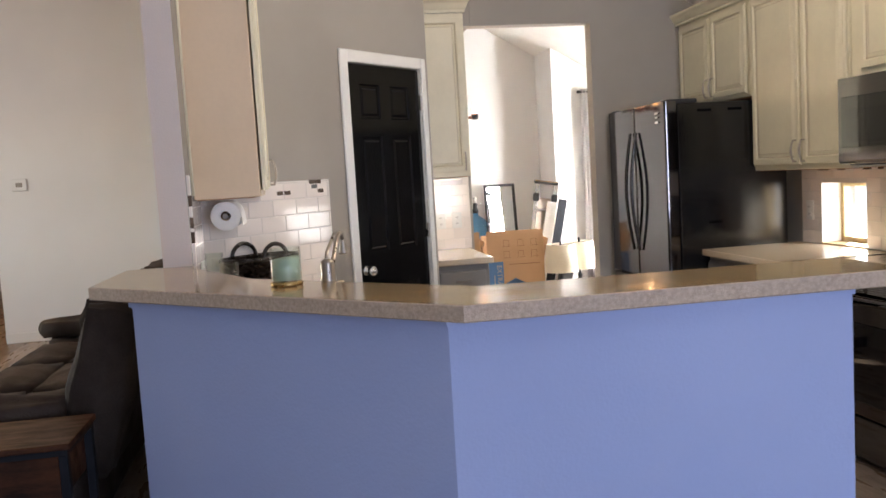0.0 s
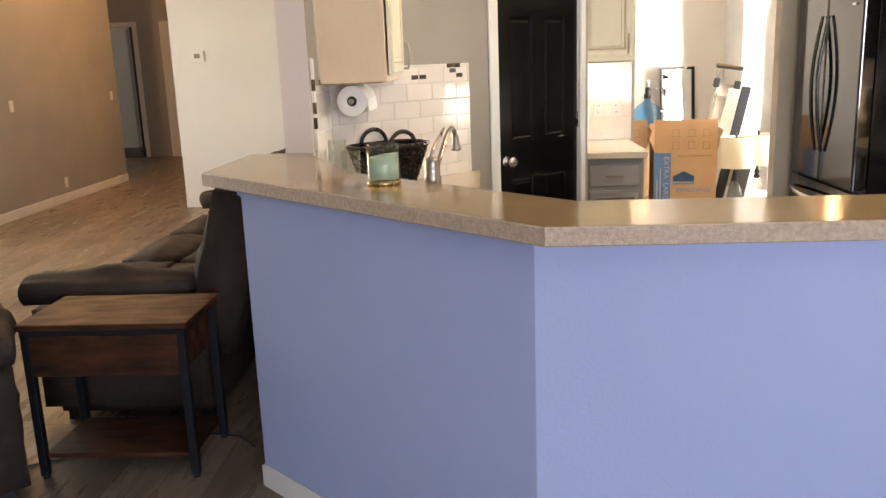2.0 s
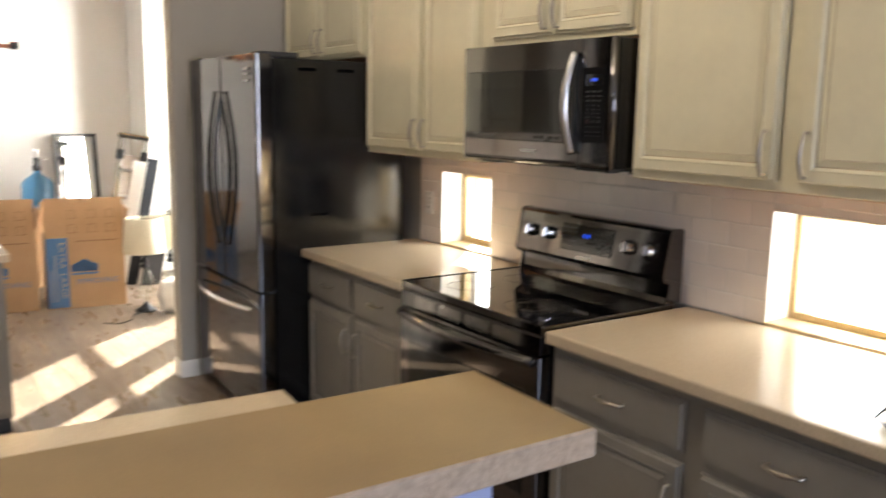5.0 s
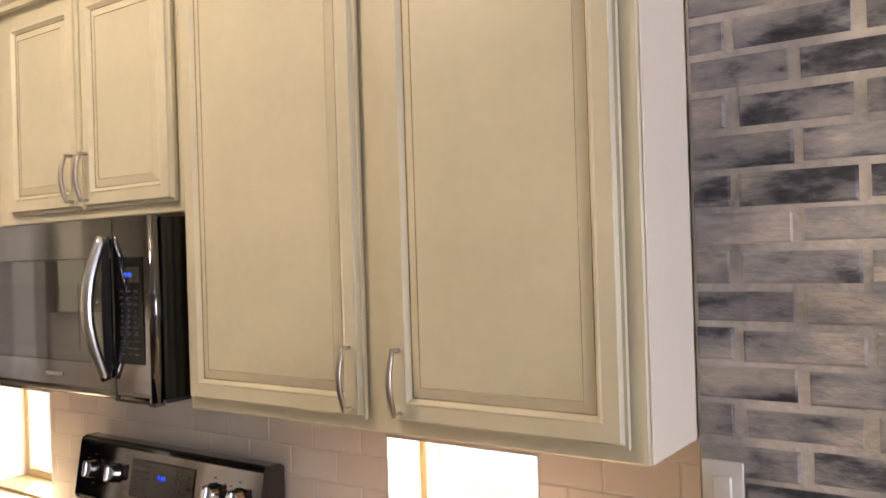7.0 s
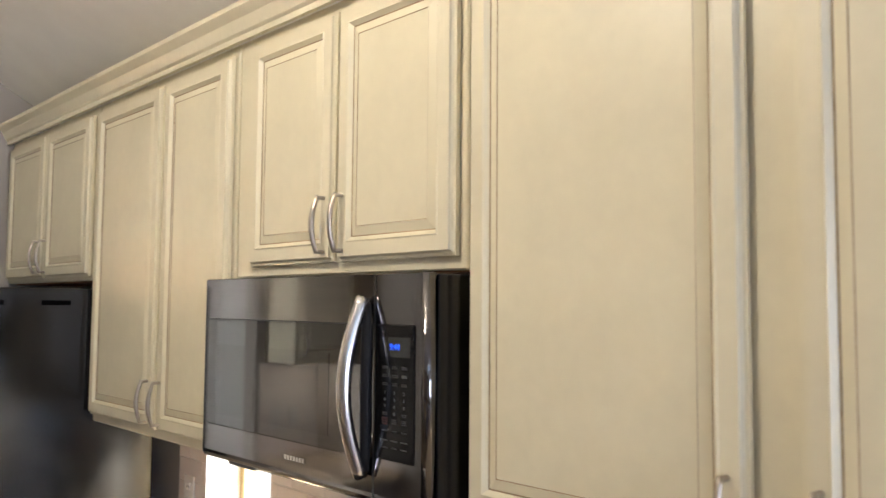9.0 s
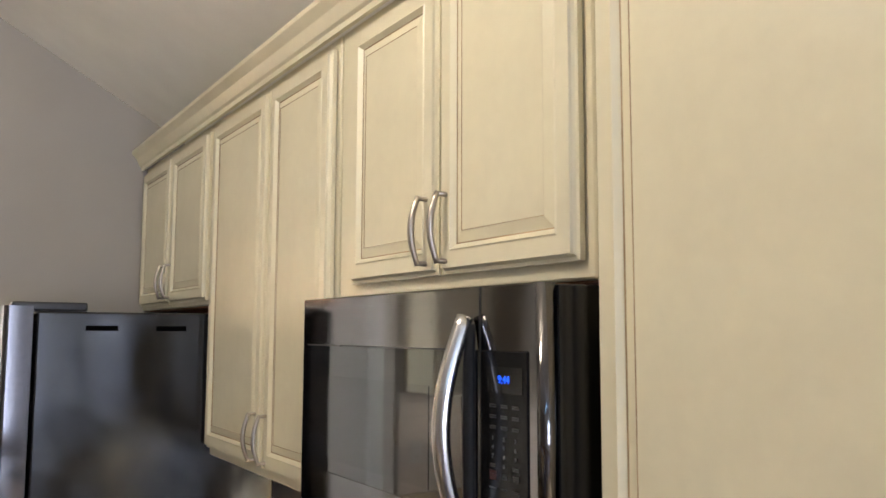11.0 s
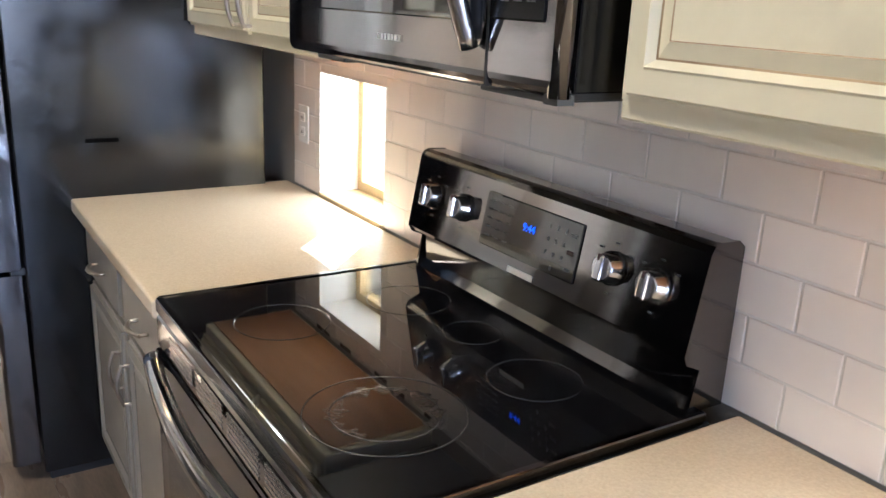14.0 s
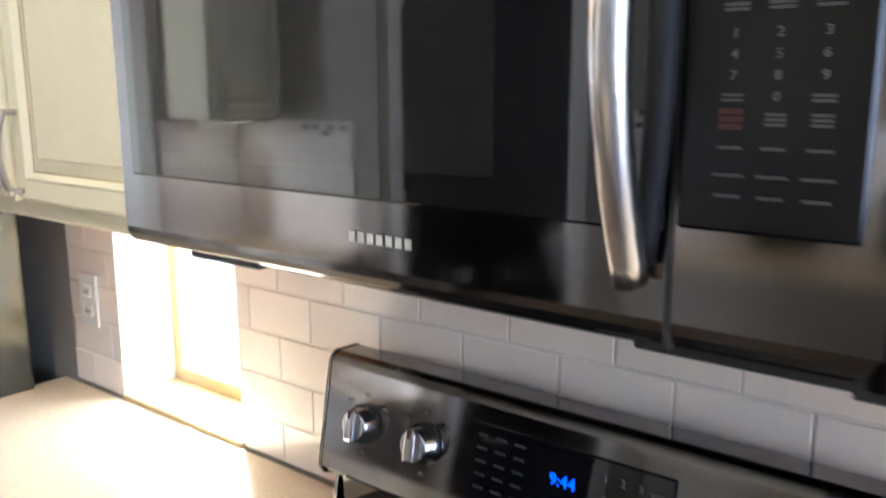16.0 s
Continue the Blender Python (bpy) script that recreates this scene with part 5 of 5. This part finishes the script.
def step_ladder():
    s = thing("step_ladder", pose(2.385, 8.78, 0, 0, 0, -12) @ pose(0, 0, 0, 0, 9), "folded aluminium step ladder with black and yellow cap", "ladder")
    for x in (0.0, 0.20):
        part("rail", merge(bm_box(x, x + 0.018, 0, 0.055, 0.02, 1.30, 0.002), bm_box(x, x + 0.044, -0.004, 0.008, 0.02, 1.30)), STEEL, s, "aluminium side rail")
        part("rear_rail", bm_box(x + 0.02, x + 0.036, 0.07, 0.10, 0.02, 1.18, 0.002), STEEL, s)
        part("shoe", bm_box(x - 0.006, x + 0.036, -0.006, 0.062, 0.0, 0.06, 0.004), BLACK_PLASTIC, s)
        part("knuckle", bm_box(x - 0.012, x + 0.052, -0.012, 0.07, 1.10, 1.19, 0.010, 2), BLACK_PLASTIC, s, "black hinge block")
    for z in (0.25, 0.50, 0.75, 1.0):
        part("step", bm_box(0.014, 0.20, -0.004, 0.075, z, z + 0.022, 0.002), STEEL, s)
    part("platform", bm_box(0.018, 0.196, 0.058, 0.066, 0.78, 1.14, 0.002), CARD_PALE, s, "beige folded platform")
    part("cap", bm_box(-0.016, 0.246, -0.03, 0.13, 1.290, 1.332, 0.014, 2), BLACK_PLASTIC, s, "black moulded top cap")
    part("cap_rim", bm_box(-0.018, 0.244, -0.032, 0.0, 1.318, 1.327, 0.003), BRASS, s, "yellow strip on the cap")


step_ladder()
for i, (w, h, mt, lb) in enumerate(((0.12, 1.10, TRIM, "long white board leaning by the ladder"), (0.09, 1.12, IRON, "long dark board leaning by the ladder"), (0.16, 0.62, BLACK_PLASTIC, "dark panel leaning behind the lamps"))):
    single("board", bm_box(0, w, 0, 0.02, 0, h, 0.003), mt, lb, "board", "", pose(2.42 + 0.10 * i, 8.55 - 0.08 * i, 0.006, 0, 12, 0))


def table_lamp(x, y, label):
    l = thing("table_lamp", pose(x, y, 0), label, "lamp", "lamps on the floor")
    part("base", lathe([(0.075, 0.0), (0.075, 0.015), (0.045, 0.03), (0.022, 0.05), (0.016, 0.07)], 24), IRON, l, "dark turned metal base")
    part("stem", lathe([(0.014, 0.07), (0.055, 0.12), (0.068, 0.19), (0.055, 0.26), (0.016, 0.33), (0.014, 0.34)], 24), CLEAR, l, "clear glass body")
    part("neck", lathe([(0.020, 0.33), (0.032, 0.345), (0.016, 0.37), (0.026, 0.385), (0.012, 0.41), (0.010, 0.47)], 20), IRON, l, "dark turned neck")
    part("shade", lathe([(0.155, 0.455), (0.135, 0.715), (0.132, 0.715), (0.152, 0.455), (0.155, 0.455)], 36, False), SHADE, l, "cream drum shade")
    part("finial", merge(lathe([(0.006, 0.70), (0.012, 0.735), (0.004, 0.755)], 12), tube([(-0.133, 0, 0.708), (0.133, 0, 0.708)], 0.002, 6)), IRON, l)


table_lamp(2.42, 7.45, "table lamp with a cream drum shade standing on the floor")
table_lamp(2.66, 7.62, "second table lamp with a cream drum shade on the floor")
single("plastic_bag", pillow_block(2.48, 2.68, 7.25, 7.38, 0.008, 0.26, 0.03, 5), PAPER, "white plastic bag beside the lamps", "bag")
single("lamp_cord", tube([(2.05, 7.2, 0.005), (2.15, 7.12, 0.005), (2.25, 7.2, 0.005), (2.3, 7.35, 0.005), (2.42, 7.4, 0.005)], 0.004, 6), BLACK_PLASTIC, "dark lamp cord lying on the floor", "cord")


def chandelier():
    c = thing("chandelier", pose(1.41, 6.95, 1.90), "dark wooden ring chandelier with lit warm bulbs", "chandelier")
    zt = roof(1.41) + 0.17 - 1.90 - 0.005
    part("rod", tube([(0, 0, 0.02), (0, 0, zt)], 0.007, 8), IRON, c)
    part("canopy", lathe([(0.06, zt - 0.02), (0.05, zt - 0.001), (0.01, zt)], 20), IRON, c)
    for i in range(4):
        a = radians(90 * i + 4)
        x, y = 0.15 * math.cos(a), 0.15 * math.sin(a)
        part("arm", bm_box(-0.012, 0.17, -0.012, 0.012, -0.012, 0.012, 0.003), RUSTIC_RED, c, "reddish wooden arm").rotation_euler = (0, 0, a)
        part("cup", lathe([(0.024, -0.018), (0.030, 0.0), (0.030, 0.03), (0.024, 0.03)], 16), IRON, c).location = (x, y, 0)
        part("bulb", lathe([(0.004, 0.028), (0.014, 0.035), (0.024, 0.062), (0.022, 0.085), (0.010, 0.105), (0.001, 0.108)], 16), BULB, c, "glowing warm bulb").location = (x, y, 0)


RUSTIC_RED = material("reddish_wood", (0.20, 0.07, 0.035), 0.45, var=0.3, stretch=(2, 8, 8))
BULB = glow("warm_bulb", (1.0, 0.45, 0.14), 1.6)
chandelier()


# ---- windows ----
def sash(name, m, w, h, label, frame=TRIM, fw=0.03, fd=0.05, cat="window"):
    """A glazed frame in an opening; local x 0..w, z 0..h, outside towards +y."""
    win = tagged(new(name), label, cat, "", "structure")
    win.matrix_world = m
    part("window_frame", merge(bm_box(0, fw, 0, fd, 0, h, 0.002), bm_box(w - fw, w, 0, fd, 0, h, 0.002), bm_box(fw, w - fw, 0, fd, 0, fw, 0.002), bm_box(fw, w - fw, 0, fd, h - fw, h, 0.002)), frame, win)
    g = part("pane", bm_box(fw, w - fw, fd * 0.45, fd * 0.45 + 0.004, fw, h - fw), GLASS, win)
    g.visible_shadow = False
    return win


sash("window_1", EAST(4.495, 0.887, XE + 0.13), 0.402, 0.361, "small kitchen window with a pale wooden frame", WOOD_FRAME, 0.03, 0.04)
sash("window_2", EAST(2.62, 0.887, XE + 0.13), 0.402, 0.361, "small kitchen window with a pale wooden frame", WOOD_FRAME, 0.022, 0.04)
for y in (4.495, 2.62):
    setting("window_sill", bm_box(XE - 0.004, XE + 0.17, y - 0.405, y, 0.8625, 0.8865, 0.003), WOOD_FRAME, "pale window sill", "sill")
    setting("window_reveal", merge(bm_box(XE + 0.002, XE + 0.17, y - 0.003, y + 0.0005, 0.887, 1.249), bm_box(XE + 0.002, XE + 0.17, y - 0.4098, y - 0.4065, 0.887, 1.249), bm_box(XE + 0.002, XE + 0.17, y - 0.406, y - 0.0035, 1.2465, 1.2495)), WHITE_WALL, "white window reveal", "trim")
n_ = 3
for xa, wa in ((1.66, 0.69), (2.60, 0.42)):
    for za, zb in ((0.5, 1.588), (1.602, 2.2)):
        sash("window_%d" % n_, pose(3.86, 10.42, 0, 0, 0, -90) @ pose(xa, 0.04, za), wa, zb - za, "tall white divided window", TRIM, 0.012, 0.03)
        n_ += 1
for xa in (5.55, 6.61):
    sash("window_%d" % n_, pose(-4.75, -3.6, 0) @ pose(xa + 1.04, 0.10, 0.55) @ pose(0, 0, 0, 0, 0, 180), 1.04, 1.8, "wide white dining window")
    n_ += 1
sash("window_%d" % n_, pose(-4.6, -3.6, 0, 0, 0, 90) @ pose(8.3, 0.04, 0.6), 2.4, 1.7, "wide white living room window")
# made-up white backdrop outside, keeps the view through the east windows bright
setting("backdrop_outside", bm_box(7.5, 7.62, -6, 20, -0.3, 1.6), TRIM, "plain white backdrop added outside the east windows", "fence")
# glasses left on the counter
sg = thing("sunglasses", pose(2.575, 1.88, 0.8785, 0, 0, 60), "dark folded eyeglasses lying on the counter", "glasses")
part("lenses", merge(bm_box(-0.065, -0.008, -0.002, 0.002, 0.0, 0.036, 0.001), bm_box(0.008, 0.065, -0.002, 0.002, 0.0, 0.036, 0.001)), BLACK_GLASS, sg)
part("frame", merge(tube([(-0.068, 0, 0.034), (0.068, 0, 0.034)], 0.003, 6), tube([(-0.068, 0, 0.034), (-0.06, 0.03, 0.010), (0.05, 0.028, 0.004)], 0.0025, 6), tube([(0.068, 0, 0.034), (0.06, 0.036, 0.010), (-0.05, 0.036, 0.004)], 0.0025, 6)), BLACK_PLASTIC, sg)


def curtain():
    c = thing("curtain", pose(3.17, 8.86, 0), "white sheer curtain hanging beside the window", "curtain")
    bm = bmesh.new()
    n = 40
    cols = [[bm.verts.new((0.22 * i / n, 0.022 * math.sin(i * 0.95) + 0.006 * math.sin(i * 2.3) * (1 - z / 2.4), z)) for z in (0.03, 0.8, 1.6, 2.28)] for i in range(n + 1)]
    for a, b in zip(cols, cols[1:]):
        for j in range(3):
            bm.faces.new((a[j], b[j], b[j + 1], a[j + 1])).smooth = True
    bmesh.ops.solidify(bm, geom=bm.faces[:], thickness=0.003)
    part("fabric", bm, PAPER, c)
    part("rod", tube([(-0.02, 0, 2.25), (0.55, 0, 2.25)], 0.010, 10), IRON, c)
    part("finial", lathe([(0.002, 0), (0.018, 0.01), (0.018, 0.025), (0.002, 0.035)], 16), IRON, c).location = (-0.02, 0, 2.235)


curtain()

# ---- pieces of walls and floors ----
wall_east_ob, floor_ob = bpy.data.objects["wall_east"], bpy.data.objects["floor"]
SHARED = {}


def piece(name, w, d, h, bev, mat, parent, m):
    """One tile, brick or plank; alike sizes share a mesh. Local box 0..w, 0..d (outwards -y), 0..h."""
    key = (name, round(w, 4), round(d, 4), round(h, 4), mat.name)
    if key not in SHARED:
        bm = bm_box(0, w, -d, 0, 0, h)
        if bev:
            front = min(bm.faces, key=lambda f: f.calc_center_median().y)
            bmesh.ops.bevel(bm, geom=list(front.edges), offset=bev, segments=1, affect="EDGES")
        SHARED[key] = mesh_of(name, bm, mat)
    ob = new(name, SHARED[key])
    ob.parent = parent
    ob.matrix_world = m
    return ob


def tile_field(m, x0, x1, z0, z1, parent, phase=0.0, holes=(), zref=0.875, tw=0.159, th=0.0797, accent_top=False):
    g = 0.0018
    row = 0
    z = zref
    while z < z1 - 0.006:
        a, b = max(z, z0), min(z + th - g, z1)
        if b - a > 0.006:
            x = x0 - tw * 2 + ((phase + (tw / 2 if row % 2 else 0)) % tw)
            while x < x1:
                c, d = max(x, x0), min(x + tw - g, x1)
                spans = [(c, d)]
                for hx0, hx1, hz0, hz1 in holes:
                    if b > hz0 + 0.004 and a < hz1 - 0.004:
                        spans = [s for p, q in spans for s in ((p, min(q, hx0)), (max(p, hx1), q))]
                for p, q in spans:
                    if q - p > 0.006:
                        piece("tile", q - p, 0.0085, b - a, 0.0024, TILE, parent, m @ pose(p, 0, a))
                x += tw
        z += th
        row += 1


TF = pose(XE + T - 0.0005, 5.95, 0, 0, 0, -90)
tile_field(TF, 1.255, 4.105, 0.878, 1.318, wall_east_ob, phase=0.087, holes=[(1.455, 1.862, 0.866, 1.25), (3.33, 3.737, 0.866, 1.25)])
random.seed(4)
x = 1.255
while x < 4.1:
    w = random.choice((0.05, 0.075, 0.10))
    piece("accent_tile", min(w, 4.105 - x) - 0.002, 0.008, 0.013, 0.001, random.choice((TILE_ACC, TILE, TILE)), wall_east_ob, TF @ pose(x, 0, 1.320))
    x += w
setting("grout_east", moved(merge(bm_box(1.255, 1.455, -0.0068, 0, 0.878, 1.334), bm_box(1.862, 3.33, -0.0068, 0, 0.878, 1.334), bm_box(3.737, 4.105, -0.0068, 0, 0.878, 1.334), bm_box(1.455, 1.862, -0.0068, 0, 1.25, 1.334), bm_box(3.33, 3.737, -0.0068, 0, 1.25, 1.334)), TF), GROUT, "pale grout of the tiled backsplash", "wall")
wp, ww = bpy.data.objects["wall_pantry"], bpy.data.objects["wall_west"]
TD = DG @ pose(0, -0.0005, 0)
tile_field(TD, 0.0, 0.848, 0.878, 1.44, wp, phase=0.04)
setting("grout_pantry", moved(bm_box(0, 0.850, -0.0068, 0, 0.878, 1.442), TD), GROUT, "pale grout of the tiled backsplash", "wall")
for i, (x, z) in enumerate(((0.70, 1.422), (0.745, 1.422), (0.715, 1.398), (0.76, 1.374), (0.47, 1.374), (0.52, 1.374))):
    piece("accent_tile", 0.043, 0.0095, 0.020, 0.001, TILE_ACC if i in (0, 1, 3, 4, 5) else PRINT, wp, TD @ pose(x, 0, z))
TW = pose(-0.41, 3.47, 0, 0, 0, 90) @ pose(0, -0.0005, 0)
tile_field(TW, 0.0, 0.325, 0.878, 1.375, ww, phase=0.09)
setting("grout_west", moved(bm_box(0, 0.325, -0.0068, 0, 0.878, 1.377), TW), GROUT, "pale grout of the tiled backsplash", "wall")
piece("edge_tile", 0.012, 0.014, 0.36, 0.003, TILE, ww, pose(-0.411, 3.455, 1.128, 0, 0, 90))
for z in (1.36, 1.27, 1.21):
    piece("accent_tile", 0.012, 0.015, 0.045, 0.001, TILE_ACC, ww, pose(-0.411, 3.4545, z, 0, 0, 90))
wn_ob = bpy.data.objects["wall_north"]
TN = pose(0, YN - 0.0005, 0)
tile_field(TN, 0.873, 1.268, 0.878, 1.404, wn_ob, phase=0.03)
setting("grout_north", moved(bm_box(0.873, 1.270, -0.0068, 0, 0.878, 1.404), TN), GROUT, "pale grout of the tiled backsplash", "wall")

# tiles on the pantry's return, with a stepped accent at their end
wr = bpy.data.objects["wall_pantry_return"]
TR = pose(0.8705, 5.23, 0, 0, 0, 90)
tile_field(TR, 0.0, 0.735, 0.878, 1.40, wr, phase=0.02)
setting("grout_return", moved(bm_box(0.0, 0.737, -0.0068, 0, 0.878, 1.402), TR), GROUT, "pale grout of the tiled return", "wall")
for x, z in ((0.03, 1.366), (0.10, 1.366), (0.19, 1.366), (0.25, 1.366), (0.13, 1.342)):
    piece("accent_tile", 0.043, 0.0105, 0.020, 0.001, TILE_ACC, wr, TR @ pose(x, 0, z))

# painted thin brick on the east wall beyond the cabinets
random.seed(7)
BW, BHH = 0.203, 0.0665
setting("mortar_east", moved(bm_box(4.108, 6.0, -0.0895, 0, 0.878, 2.45), TF), MORTAR, "pale brushed mortar of the brick wall", "wall")
row, z = 0, 0.880
while z < 2.38:
    x = 4.110 - (0.125 if row % 2 else 0.02)
    while x < 5.98:
        a, b = max(x + random.uniform(-0.003, 0.003), 4.110), min(x + BW - 0.012 + random.uniform(-0.004, 0.004), 5.99)
        if b - a > 0.02:
            j = random.uniform(-0.002, 0.002)
            piece("brick", b - a, 0.0115 + random.choice((0, 0.0015, 0.003)), BHH - random.choice((0.006, 0.008, 0.011)), 0.006, BRICK, wall_east_ob, TF @ pose(a, -0.080, z + j))
        x += BW
    z += BHH
    row += 1

# floor planks
random.seed(11)
PW, PL = 0.182, 1.22
rest = []
col, x = 0, -7.3
while x < 3.84:
    y = -3.55 + random.uniform(-1.2, 0)
    while y < 13.9:
        a, b = max(y, -3.55), min(y + PL - 0.002, 13.95)
        if b - a > 0.03 and not (x > 3.0 and a < 5.9):
            if 1.4 < a < 8.0 and x > -4.3:
                piece("plank", PW - 0.002, b - a, 0.006, 0, PLANK, floor_ob, pose(x, b, -0.006))
            else:
                rest.append((x, a, b))
        y += PL
    x += PW
verts, faces = [], []
for x, a, b in rest:
    k = len(verts)
    verts += [(x, a, 0), (x + PW - 0.002, a, 0), (x + PW - 0.002, b, 0), (x, b, 0), (x, a, -0.006), (x + PW - 0.002, a, -0.006), (x + PW - 0.002, b, -0.006), (x, b, -0.006)]
    faces += [(k, k + 1, k + 2, k + 3), (k + 4, k + 5, k + 1, k), (k + 5, k + 6, k + 2, k + 1), (k + 6, k + 7, k + 3, k + 2), (k + 7, k + 4, k, k + 3)]
me = bpy.data.meshes.new("far_planks")
me.from_pydata(verts, [], faces)
me.materials.append(PLANK)
tagged(new("far_planks", me), "grey-brown floor planks in the far rooms", "", "", "stuff").parent = floor_ob
